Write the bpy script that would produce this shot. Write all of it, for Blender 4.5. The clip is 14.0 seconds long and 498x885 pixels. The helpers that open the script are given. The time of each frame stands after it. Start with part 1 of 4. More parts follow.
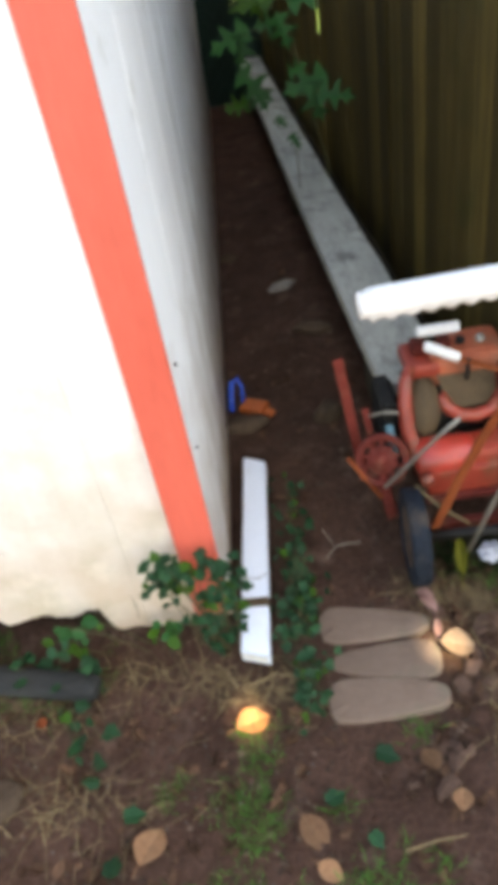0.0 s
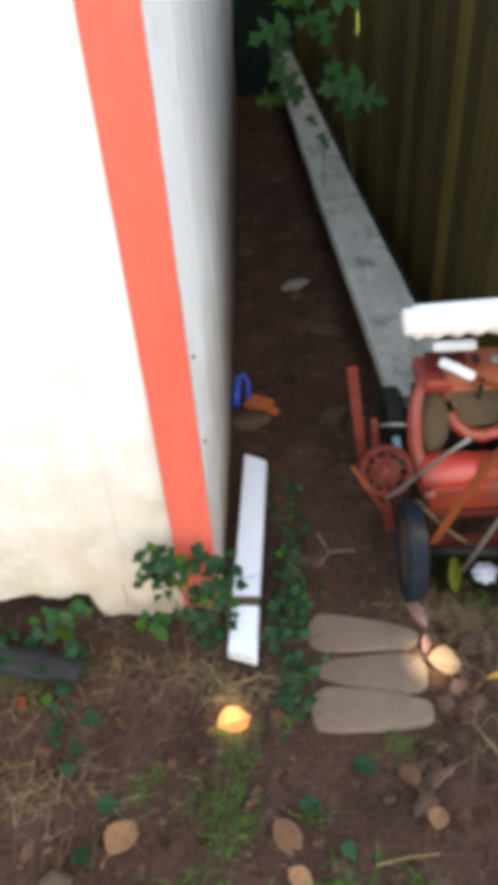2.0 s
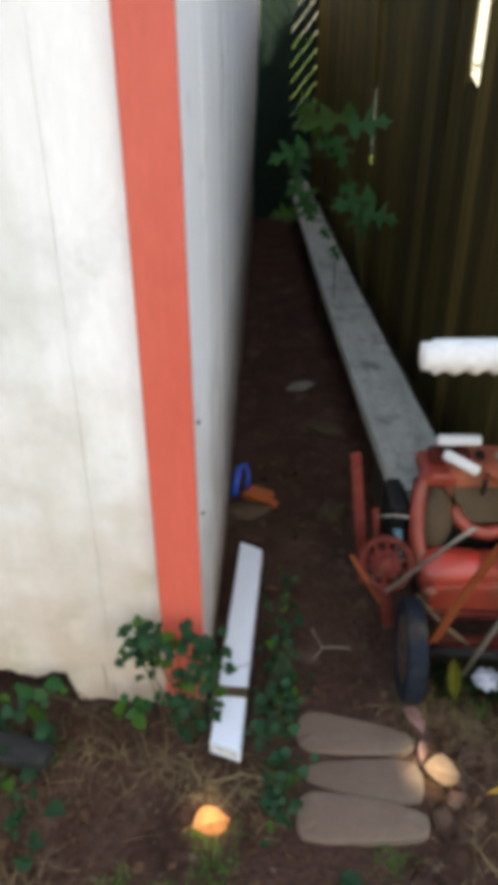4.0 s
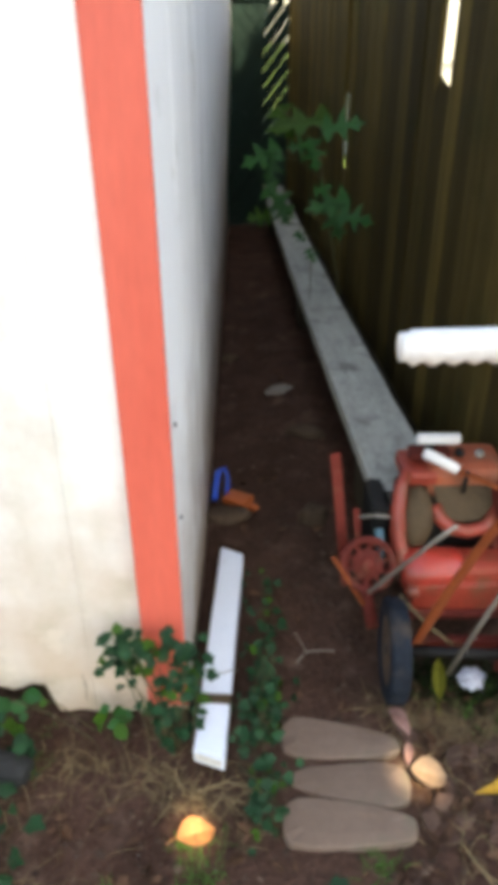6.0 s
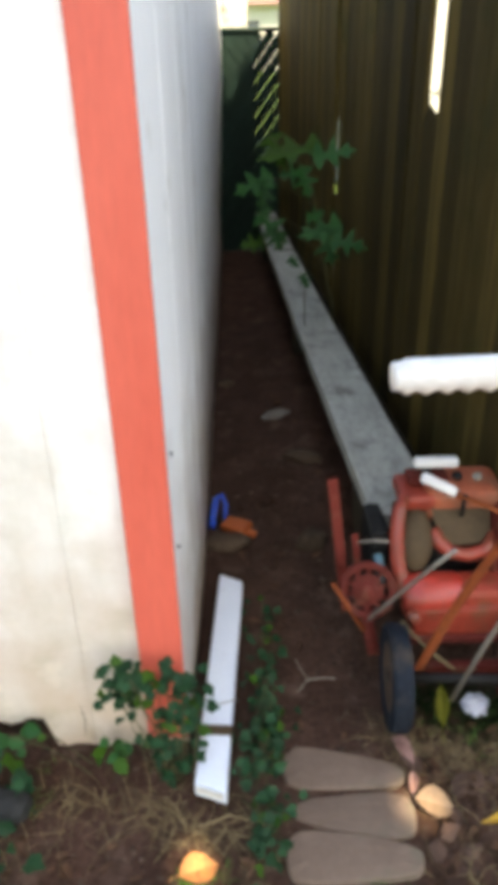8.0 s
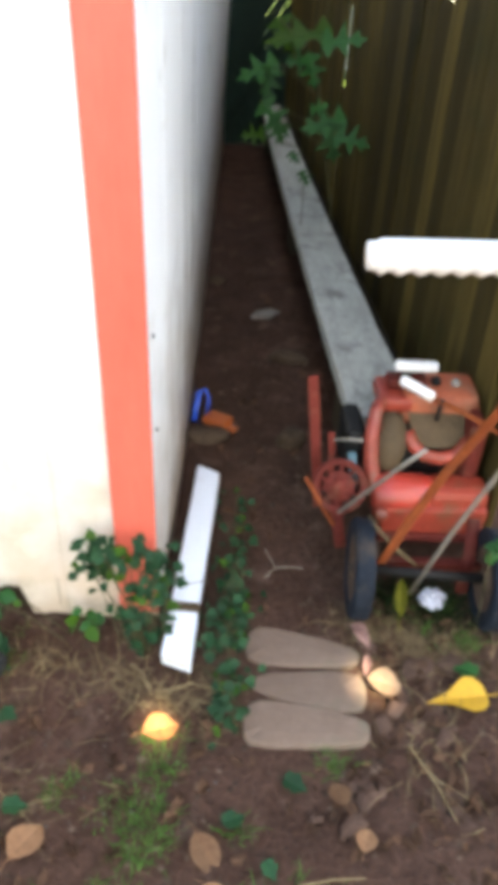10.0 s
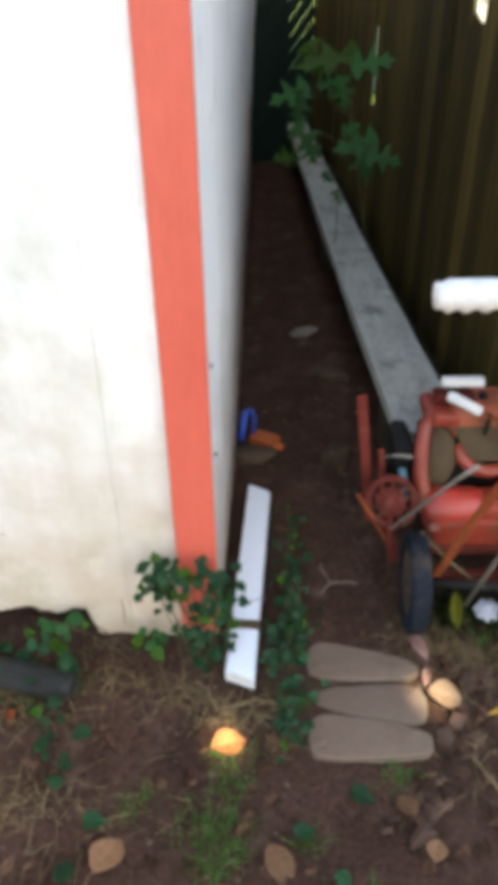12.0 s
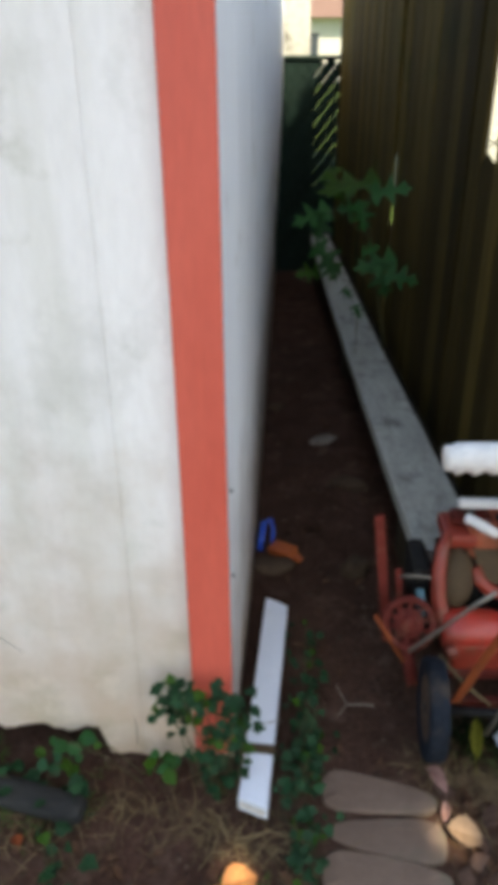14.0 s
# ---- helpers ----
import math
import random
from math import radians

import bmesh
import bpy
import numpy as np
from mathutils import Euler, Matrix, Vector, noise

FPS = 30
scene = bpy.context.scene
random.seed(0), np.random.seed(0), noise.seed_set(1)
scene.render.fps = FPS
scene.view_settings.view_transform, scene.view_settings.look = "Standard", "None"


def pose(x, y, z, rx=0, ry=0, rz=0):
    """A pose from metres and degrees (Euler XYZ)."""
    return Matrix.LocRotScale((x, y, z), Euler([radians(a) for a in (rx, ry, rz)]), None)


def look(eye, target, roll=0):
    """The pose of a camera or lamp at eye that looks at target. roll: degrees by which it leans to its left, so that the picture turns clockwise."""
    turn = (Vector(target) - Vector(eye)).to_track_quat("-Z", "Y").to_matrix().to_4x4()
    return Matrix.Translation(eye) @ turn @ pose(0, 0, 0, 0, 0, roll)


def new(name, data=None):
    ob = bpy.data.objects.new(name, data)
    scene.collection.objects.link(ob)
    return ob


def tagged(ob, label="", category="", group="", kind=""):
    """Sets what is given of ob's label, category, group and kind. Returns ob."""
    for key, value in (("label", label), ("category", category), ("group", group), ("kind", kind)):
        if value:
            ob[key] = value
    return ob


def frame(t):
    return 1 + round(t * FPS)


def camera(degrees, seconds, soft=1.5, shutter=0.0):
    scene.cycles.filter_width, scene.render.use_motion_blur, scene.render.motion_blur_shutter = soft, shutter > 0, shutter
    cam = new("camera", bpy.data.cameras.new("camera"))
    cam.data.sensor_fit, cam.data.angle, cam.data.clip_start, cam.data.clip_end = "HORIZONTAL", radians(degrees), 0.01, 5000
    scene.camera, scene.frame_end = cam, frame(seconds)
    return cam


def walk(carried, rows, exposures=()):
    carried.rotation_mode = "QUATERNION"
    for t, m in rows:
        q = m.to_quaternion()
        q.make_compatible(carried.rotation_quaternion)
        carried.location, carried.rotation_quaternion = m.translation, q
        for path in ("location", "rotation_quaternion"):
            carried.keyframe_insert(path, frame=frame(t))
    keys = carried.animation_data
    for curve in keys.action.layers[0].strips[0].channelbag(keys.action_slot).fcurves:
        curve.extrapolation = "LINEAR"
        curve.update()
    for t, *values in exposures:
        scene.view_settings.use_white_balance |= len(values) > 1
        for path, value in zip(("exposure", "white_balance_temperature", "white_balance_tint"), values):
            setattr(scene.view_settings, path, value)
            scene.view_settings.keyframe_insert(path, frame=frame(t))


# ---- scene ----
cam = camera(36.9, 14.0, soft=9.5, shutter=0.5)
PATH = [
    (0, (0.192, -1.163, 1.504), (0.096, 0.386, 0.242), -10.8),
    (0.5, (0.185, -1.166, 1.529), (0.084, 0.419, 0.314), -10.2),
    (1, (0.194, -1.16, 1.527), (0.129, 0.428, 0.313), -9.4),
    (1.5, (0.187, -1.165, 1.515), (0.152, 0.434, 0.314), -7.2),
    (2, (0.148, -1.144, 1.511), (0.083, 0.391, 0.231), -4.5),
    (2.5, (0.137, -1.161, 1.533), (0.114, 0.473, 0.38), -2.5),
    (3, (0.138, -1.172, 1.472), (0.023, 0.52, 0.411), -3.0),
    (3.5, (0.141, -1.175, 1.465), (0.134, 0.564, 0.478), -2.6),
    (4, (0.132, -1.174, 1.414), (0.086, 0.546, 0.395), -0.1),
    (6.5, (0.14, -1.157, 1.394), (0.158, 0.582, 0.405), -0.6),
    (7, (0.143, -1.154, 1.396), (0.158, 0.599, 0.432), -1.0),
    (7.5, (0.14, -1.153, 1.404), (0.147, 0.607, 0.453), -1.1),
    (8, (0.14, -1.154, 1.4), (0.153, 0.606, 0.451), -1.3),
    (8.5, (0.142, -1.162, 1.395), (0.165, 0.582, 0.416), -0.2),
    (8.7, (0.141, -1.159, 1.379), (0.175, 0.534, 0.315), 2.3),
    (10.8, (0.17, -1.211, 1.38), (0.223, 0.416, 0.218), 3.3),
    (11, (0.137, -1.199, 1.403), (0.219, 0.432, 0.249), 3.6),
    (11.5, (0.06, -1.22, 1.401), (-0.032, 0.365, 0.186), 2.8),
    (12, (0.106, -1.224, 1.429), (0.066, 0.422, 0.295), -0.7),
    (12.5, (0.072, -1.216, 1.429), (-0.139, 0.405, 0.277), 0.7),
    (13, (0.057, -1.21, 1.424), (-0.135, 0.459, 0.34), 0.7),
    (13.5, (0.093, -1.22, 1.49), (-0.048, 0.525, 0.523), -0.7),
    (14, (0.11, -1.216, 1.509), (0.013, 0.552, 0.578), -0.5),
]
EXPOSURES = [
    (0.0, 2.44, 8150, 7.5), (2.0, 2.44, 8150, 7.5), (3.0, 2.07, 7950, 7.5), (4.0, 1.84, 7950, 7.5), (6.5, 2.33, 8050, 7.5), (7.5, 2.17, 8050, 7.5), (8.7, 2.37, 8050, 7.5), (11.0, 2.96, 8050, 7.5),
    (11.5, 2.19, 7850, 7.5), (12.0, 2.17, 7750, 7.5), (12.5, 1.73, 7650, 7.5), (13.0, 1.63, 7550, 7.5), (14.0, 1.53, 7450, 7.5),
]
walk(cam, [(t, look(eye, target, roll)) for t, eye, target, roll in PATH], EXPOSURES)

# ---- light ----
world = bpy.data.worlds.new("sky")
scene.world = world
world.use_nodes = True
wn = world.node_tree.nodes
sky = wn.new("ShaderNodeTexSky")
sky.sky_type, sky.sun_disc = "NISHITA", False
SUN_WAY = Vector((0.30, -0.55, 0.78)).normalized()
sky.sun_elevation = math.asin(SUN_WAY.z)
sky.sun_rotation = math.atan2(SUN_WAY.x, SUN_WAY.y)
world.node_tree.links.new(sky.outputs[0], wn["Background"].inputs[0])
wn["Background"].inputs[1].default_value = 0.15
sun = new("sun", bpy.data.lights.new("sun", "SUN"))
sun.data.energy, sun.data.angle, sun.data.color = 5.0, radians(0.53), (1.0, 0.92, 0.8)
sun.matrix_world = look(SUN_WAY * 20, (0, 0, 0))


# ---- materials ----
def surf(name, low, high, scale=18.0, rough=0.75, bump=0.25, fine=140.0, metal=0.0, stretch=(1, 1, 1), stain=None, stain_scale=6.0,
         stain_from=0.55, vary=0.12, low_stain=None, reach=0.5, coat=0.0, relief=0.004, leaf=False, grit=0.5, gloss=0.5, streak=None):
    """A surface of two colours in soft patches with fine grain, per-object variation, and stains with ragged edges."""
    m = bpy.data.materials.new(name)
    m.use_nodes = True
    n, l = m.node_tree.nodes, m.node_tree.links
    bsdf = n["Principled BSDF"]
    co = n.new("ShaderNodeTexCoord")
    mp = n.new("ShaderNodeMapping")
    mp.inputs["Scale"].default_value = stretch
    l.new(co.outputs["Object"], mp.inputs[0])

    def cloud(s, detail, source=mp, rough_=0.6):
        t = n.new("ShaderNodeTexNoise")
        t.inputs["Scale"].default_value, t.inputs["Detail"].default_value, t.inputs["Roughness"].default_value = s, detail, rough_
        l.new(source.outputs[0] if source is mp else source, t.inputs["Vector"])
        return t.outputs["Fac"]

    def ramp(fac, a, b):
        r = n.new("ShaderNodeMapRange")
        r.inputs["From Min"].default_value, r.inputs["From Max"].default_value = a, b
        l.new(fac, r.inputs["Value"])
        return r.outputs[0]

    def mix(fac, a, b, kind="MIX"):
        x = n.new("ShaderNodeMix")
        x.data_type, x.blend_type = "RGBA", kind
        for socket, value in ((x.inputs[0], fac), (x.inputs[6], a), (x.inputs[7], b)):
            if isinstance(value, (int, float)):
                socket.default_value = value
            elif isinstance(value, tuple):
                socket.default_value = (*value, 1)
            else:
                l.new(value, socket)
        return x.outputs[2]

    def times(a, b, op="MULTIPLY"):
        x = n.new("ShaderNodeMath")
        x.operation = op
        for socket, value in zip(x.inputs, (a, b)):
            if isinstance(value, (int, float)):
                socket.default_value = value
            else:
                l.new(value, socket)
        return x.outputs[0]

    grain = cloud(fine, 4.0)
    colour = mix(ramp(cloud(scale, 5.0), 0.3, 0.7), low, high)
    colour = mix(grit, colour, mix(ramp(grain, 0.3, 0.7), tuple(c * 0.6 for c in low), tuple(min(1, c * 1.15) for c in high)))
    if stain:
        colour = mix(ramp(cloud(stain_scale, 6.0, co.outputs["Object"]), stain_from, stain_from + 0.18), colour, stain)
    if streak:
        run = n.new("ShaderNodeMapping")
        run.inputs["Scale"].default_value = (9, 9, 0.8)
        l.new(co.outputs["Object"], run.inputs[0])
        colour = mix(times(ramp(cloud(1.0, 5.0, run.outputs[0], 0.65), 0.44, 0.72), 0.5), colour, streak)
        blot = times(ramp(cloud(2.2, 7.0, co.outputs["Object"], 0.7), 0.50, 0.70), 0.55)
        colour = mix(blot, colour, tuple(c * 0.72 for c in streak))
    if low_stain:
        xyz = n.new("ShaderNodeSeparateXYZ")
        l.new(co.outputs["Object"], xyz.inputs[0])
        ragged = times(times(cloud(7.0, 6.0, co.outputs["Object"]), 0.9), -0.45, "ADD")
        h = ramp(times(xyz.outputs[2], ragged, "ADD"), reach, 0.0)
        colour = mix(times(h, 0.9), colour, low_stain)
        if streak:
            algae = times(ramp(times(xyz.outputs[2], ragged, "ADD"), reach * 0.85, 0.1), ramp(cloud(6.0, 7.0, co.outputs["Object"], 0.7), 0.47, 0.62))
            colour = mix(times(algae, 0.4), colour, (0.34, 0.30, 0.18))
            pale = times(h, ramp(cloud(13.0, 5.0, co.outputs["Object"]), 0.55, 0.68))
            colour = mix(times(pale, 0.5), colour, (0.72, 0.62, 0.5))
    info = n.new("ShaderNodeObjectInfo")
    if leaf:
        geo = n.new("ShaderNodeNewGeometry")
        rnd = geo.outputs["Random Per Island"]
    else:
        rnd = info.outputs["Random"]
    hsv = n.new("ShaderNodeHueSaturation")
    l.new(ramp(rnd, 0, 1), hsv.inputs["Fac"])
    hsv.inputs["Fac"].default_value = 1
    l.new(colour, hsv.inputs["Color"])
    hsv.inputs["Value"].default_value = 1 - 2.2 * vary
    l.new(hsv.outputs[0], bsdf.inputs["Base Color"])
    rr = n.new("ShaderNodeMapRange")
    rr.inputs["To Min"].default_value, rr.inputs["To Max"].default_value = max(0.05, rough - 0.12), min(1, rough + 0.12)
    l.new(grain, rr.inputs["Value"])
    l.new(rr.outputs[0], bsdf.inputs["Roughness"])
    bsdf.inputs["Metallic"].default_value = metal
    bsdf.inputs["Coat Weight"].default_value = coat
    bsdf.inputs["Specular IOR Level"].default_value = gloss
    b = n.new("ShaderNodeBump")
    b.inputs["Strength"].default_value, b.inputs["Distance"].default_value = bump, relief
    l.new(times(grain, cloud(scale * 2.5, 4.0), "ADD"), b.inputs["Height"])
    l.new(b.outputs[0], bsdf.inputs["Normal"])
    return m


WHITE_PAINT = surf("white_paint", (0.78, 0.76, 0.72), (0.87, 0.855, 0.83), 5, 0.6, 0.12, 60, stretch=(1, 1, 0.3), stain=(0.50, 0.50, 0.42),
                   stain_scale=7, stain_from=0.60, low_stain=(0.47, 0.335, 0.225), reach=0.88, vary=0.03, grit=0.12, streak=(0.62, 0.61, 0.52))
SIDE_PAINT = surf("side_paint", (0.87, 0.88, 0.89), (0.92, 0.93, 0.94), 5, 0.42, 0.1, 60, stretch=(1, 1, 0.15), stain=(0.45, 0.43, 0.36),
                  stain_scale=4.5, stain_from=0.6, low_stain=(0.27, 0.18, 0.10), reach=0.72, vary=0.02, grit=0.15)
TRIM_PAINT = surf("coral_trim_paint", (0.583, 0.092, 0.058), (0.658, 0.124, 0.080), 9, 0.55, 0.15, 80, stretch=(1, 1, 0.2), vary=0.03, grit=0.2,
                  stain=(0.55, 0.09, 0.06), stain_from=0.62)
FENCE_WOOD = surf("weathered_fence_wood", (0.030, 0.020, 0.005), (0.144, 0.099, 0.025), 9, 0.85, 0.5, 60, stretch=(3, 3, 0.10), vary=0.33,
                  stain=(0.046, 0.045, 0.010), stain_scale=3, gloss=0.12)
# Near-black stands in for the shade in the gap beside the plank.
GAP_SHADE = surf("gap_shade_wood", (0.010, 0.008, 0.005), (0.026, 0.019, 0.010), 9, 0.95, 0.4, 60, stretch=(3, 0.3, 3), gloss=0.1)
DARK_WOOD = surf("dark_wood", (0.035, 0.028, 0.020), (0.070, 0.056, 0.035), 9, 0.85, 0.4, 60, stretch=(3, 3, 0.2), vary=0.15, gloss=0.12)
PLANK_WOOD = surf("grey_plank_wood", (0.264, 0.264, 0.233), (0.528, 0.528, 0.475), 8, 0.85, 0.35, 90, stretch=(2.5, 0.35, 2.5), vary=0.05,
                  stain=(0.13, 0.13, 0.115), stain_scale=8, stain_from=0.545, gloss=0.2)
SOIL = surf("soil", (0.025, 0.013, 0.008), (0.091, 0.048, 0.033), 6.5, 0.95, 0.9, 75, stain=(0.12, 0.075, 0.054), stain_scale=9, stain_from=0.56,
            vary=0.0, relief=0.012, gloss=0.1)
FLAGSTONE = surf("brown_flagstone", (0.138, 0.092, 0.065), (0.204, 0.140, 0.102), 9, 0.9, 0.15, 110, stain=(0.14, 0.112, 0.076), stain_scale=14, stain_from=0.54, vary=0.12, grit=0.15, gloss=0.2)
GREY_STONE = surf("grey_stone", (0.06, 0.038, 0.024), (0.125, 0.084, 0.054), 16, 0.9, 0.5, 120, vary=0.2, gloss=0.15)
CLAY = surf("clay_shard", (0.075, 0.042, 0.029), (0.15, 0.088, 0.062), 22, 0.9, 0.4, 150, vary=0.2, gloss=0.12)
VINYL = surf("white_vinyl", (0.688, 0.725, 0.781), (0.744, 0.772, 0.809), 12, 0.4, 0.05, 90, stain=(0.62, 0.62, 0.60), stain_scale=18, stain_from=0.64, vary=0.02, grit=0.1)
END_CAP = surf("yellowed_plastic", (0.55, 0.50, 0.42), (0.64, 0.60, 0.52), 14, 0.5, 0.1, 100)
RED_PAINT = surf("worn_red_machine_paint", (0.230, 0.026, 0.013), (0.345, 0.044, 0.023), 16, 0.45, 0.15, 120, stain=(0.17, 0.062, 0.03), stain_scale=15,
                 stain_from=0.50, vary=0.1)
DULL_RED = surf("rusty_red_paint", (0.093, 0.014, 0.009), (0.162, 0.027, 0.019), 22, 0.7, 0.3, 130, gloss=0.15, stain=(0.15, 0.06, 0.035), stain_scale=20,
                stain_from=0.52, vary=0.15)
FADED_RED = surf("faded_orange_red_paint", (0.304, 0.060, 0.024), (0.416, 0.104, 0.044), 14, 0.6, 0.2, 120, stain=(0.22, 0.10, 0.055), stain_scale=14, stain_from=0.5)
GLOSS_RED = surf("glossy_red_paint", (0.387, 0.031, 0.019), (0.510, 0.048, 0.030), 16, 0.34, 0.1, 120, stain=(0.20, 0.06, 0.035), stain_scale=18, stain_from=0.54, grit=0.35)
RUST = surf("orange_rust", (0.17, 0.036, 0.012), (0.26, 0.065, 0.020), 22, 0.8, 0.4, 130, stain=(0.16, 0.05, 0.02), stain_scale=20, vary=0.1, gloss=0.15)
BROWN_RIM = surf("brown_rusty_rim", (0.06, 0.034, 0.022), (0.11, 0.065, 0.042), 22, 0.8, 0.3, 130, gloss=0.3)
RUBBER = surf("dusty_tyre_rubber", (0.006, 0.008, 0.012), (0.015, 0.020, 0.029), 14, 0.8, 0.3, 120, stain=(0.06, 0.045, 0.034), stain_scale=10, vary=0.05, gloss=0.15)
BLACK_IRON = surf("oily_black_iron", (0.006, 0.006, 0.006), (0.02, 0.018, 0.016), 25, 0.6, 0.3, 120, gloss=0.2)
STEEL = surf("dull_steel", (0.28, 0.25, 0.21), (0.42, 0.38, 0.32), 25, 0.5, 0.2, 120, metal=0.6)
TAN_COVER = surf("brown_grimy_cover", (0.068, 0.043, 0.022), (0.117, 0.077, 0.041), 14, 0.75, 0.2, 120, stain=(0.08, 0.05, 0.03), stain_scale=14, gloss=0.2)
WHITE_GRIP = surf("white_rubber_grip", (0.58, 0.56, 0.53), (0.68, 0.66, 0.63), 20, 0.5, 0.1, 120, vary=0.02, grit=0.2, stain=(0.46, 0.42, 0.36), stain_scale=30, stain_from=0.6)
BLUE = surf("blue_plastic", (0.010, 0.063, 0.434), (0.014, 0.091, 0.525), 14, 0.4, 0.05, 100)
ORANGE = surf("orange_plastic", (0.374, 0.076, 0.012), (0.475, 0.108, 0.021), 14, 0.55, 0.1, 100)
TEAL = surf("teal_plastic", (0.05, 0.13, 0.16), (0.09, 0.19, 0.22), 14, 0.4, 0.05, 100)
IVY_LEAF = surf("ivy_leaf", (0.006, 0.032, 0.013), (0.020, 0.070, 0.024), 20, 0.55, 0.2, 120, gloss=0.15, leaf=False, vary=0.2)
FRESH_LEAF = surf("fresh_green_leaf", (0.019, 0.064, 0.006), (0.045, 0.101, 0.009), 20, 0.45, 0.2, 120, gloss=0.12, leaf=False, vary=0.15)
SAPLING_LEAF = surf("sapling_leaf", (0.012, 0.062, 0.016), (0.030, 0.105, 0.026), 14, 0.45, 0.2, 90, gloss=0.12, leaf=False, vary=0.2)
STEM = surf("green_brown_stem", (0.06, 0.055, 0.025), (0.10, 0.09, 0.04), 30, 0.7, 0.2, 120, gloss=0.15)
GRASS = surf("grass_blade", (0.035, 0.10, 0.014), (0.085, 0.18, 0.03), 20, 0.6, 0.1, 120, leaf=True, vary=0.25, gloss=0.15)
IVY_BLADE = surf("dark_grass_blade", (0.007, 0.016, 0.004), (0.024, 0.037, 0.008), 20, 0.6, 0.1, 120, leaf=True, vary=0.3, gloss=0.12)
STRAW = surf("dry_straw", (0.174, 0.117, 0.055), (0.317, 0.230, 0.119), 30, 0.8, 0.2, 120, leaf=True, vary=0.25, gloss=0.15)
DRY_LEAF = surf("dry_brown_leaf", (0.20, 0.095, 0.045), (0.31, 0.165, 0.085), 25, 0.75, 0.3, 120, vary=0.25, gloss=0.15)
ORANGE_LEAF = surf("orange_dry_leaf", (0.40, 0.13, 0.03), (0.56, 0.25, 0.08), 40, 0.75, 0.4, 160, stain=(0.28, 0.09, 0.025), stain_scale=40, stain_from=0.52)
YELLOW_LEAF = surf("yellow_leaf", (0.50, 0.25, 0.012), (0.60, 0.33, 0.02), 25, 0.6, 0.2, 120)
GREY_BARK = surf("grey_bark", (0.020, 0.020, 0.020), (0.044, 0.043, 0.039), 14, 0.9, 0.6, 70, stretch=(0.5, 2, 2), gloss=0.15)
BARK = surf("bark", (0.035, 0.033, 0.03), (0.085, 0.078, 0.07), 12, 0.9, 0.6, 60, stretch=(2, 2, 0.4))
SLAT_GREEN = surf("dark_green_slat", (0.005, 0.014, 0.011), (0.010, 0.025, 0.018), 14, 0.55, 0.1, 100, vary=0.15, gloss=0.15)
TRASH = surf("crumpled_white_paper", (0.50, 0.50, 0.56), (0.62, 0.62, 0.68), 20, 0.7, 0.4, 120)
LAWN = surf("lawn", (0.07, 0.13, 0.015), (0.13, 0.20, 0.03), 3, 0.9, 0.3, 40, vary=0.0)
PALE_WALL = surf("pale_house_wall", (0.36, 0.35, 0.31), (0.46, 0.45, 0.40), 2, 0.8, 0.1, 20)
ROOF = surf("brown_roof", (0.14, 0.08, 0.06), (0.2, 0.12, 0.09), 4, 0.9, 0.3, 30)
DARK_GLASS = surf("dark_window_glass", (0.03, 0.04, 0.05), (0.05, 0.06, 0.07), 2, 0.15, 0.0, 20)


# ---- mesh helpers ----
def part(name, bm, material, parent=None, label="", smooth=False):
    me = bpy.data.meshes.new(name)
    bmesh.ops.recalc_face_normals(bm, faces=bm.faces)
    bm.to_mesh(me)
    bm.free()
    me.materials.append(material)
    if smooth:
        for p in me.polygons:
            p.use_smooth = True
    ob = new(name, me)
    if parent is not None:
        ob.parent = parent
        ob.matrix_parent_inverse = parent.matrix_world.inverted()
    if label:
        ob["label"] = label
    return ob


def thing(name, at, label, category, group="", kind=""):
    ob = new(name)
    ob.empty_display_size = 0.05
    ob.matrix_world = Matrix.Translation(at)
    bpy.context.view_layer.update()
    return tagged(ob, label, category, group, kind)


def box(bm, lo, hi, bevel=0.0, turn=None):
    """A block between two corners, with softened edges; turn is laid over it."""
    lo, hi = Vector(lo), Vector(hi)
    made = bmesh.ops.create_cube(bm, size=1.0)["verts"]
    bmesh.ops.scale(bm, vec=hi - lo, verts=made)
    bmesh.ops.translate(bm, vec=(lo + hi) / 2, verts=made)
    if bevel:
        edges = list({e for v in made for e in v.link_edges})
        made = list({v for f in bmesh.ops.bevel(bm, geom=edges, offset=bevel, segments=2, affect="EDGES", profile=0.6)["faces"] for v in f.verts}
                    | {v for v in made if v.is_valid})
    if turn is not None:
        bmesh.ops.transform(bm, matrix=turn, verts=made)
    return made


def tube(bm, points, radius, sides=10, flat=1.0, caps=True):
    """A rod along points; radius may be one number or one for each point; flat squashes it across."""
    points = [Vector(p) for p in points]
    radii = radius if isinstance(radius, (list, tuple)) else [radius] * len(points)
    rings = []
    side = None
    for i, p in enumerate(points):
        ahead = (points[min(i + 1, len(points) - 1)] - points[max(i - 1, 0)]).normalized()
        if side is None:
            side = ahead.cross(Vector((0, 0, 1)))
            if side.length < 0.05:
                side = ahead.cross(Vector((0, 1, 0)))
        side = (side - ahead * side.dot(ahead)).normalized()
        up = ahead.cross(side)
        rings.append([bm.verts.new(p + radii[i] * (math.cos(a) * side + flat * math.sin(a) * up))
                      for a in (2 * math.pi * k / sides for k in range(sides))])
    for a, b in zip(rings, rings[1:]):
        for k in range(sides):
            bm.faces.new((a[k], a[(k + 1) % sides], b[(k + 1) % sides], b[k]))
    if caps:
        bm.faces.new(rings[0][::-1])
        bm.faces.new(rings[-1])


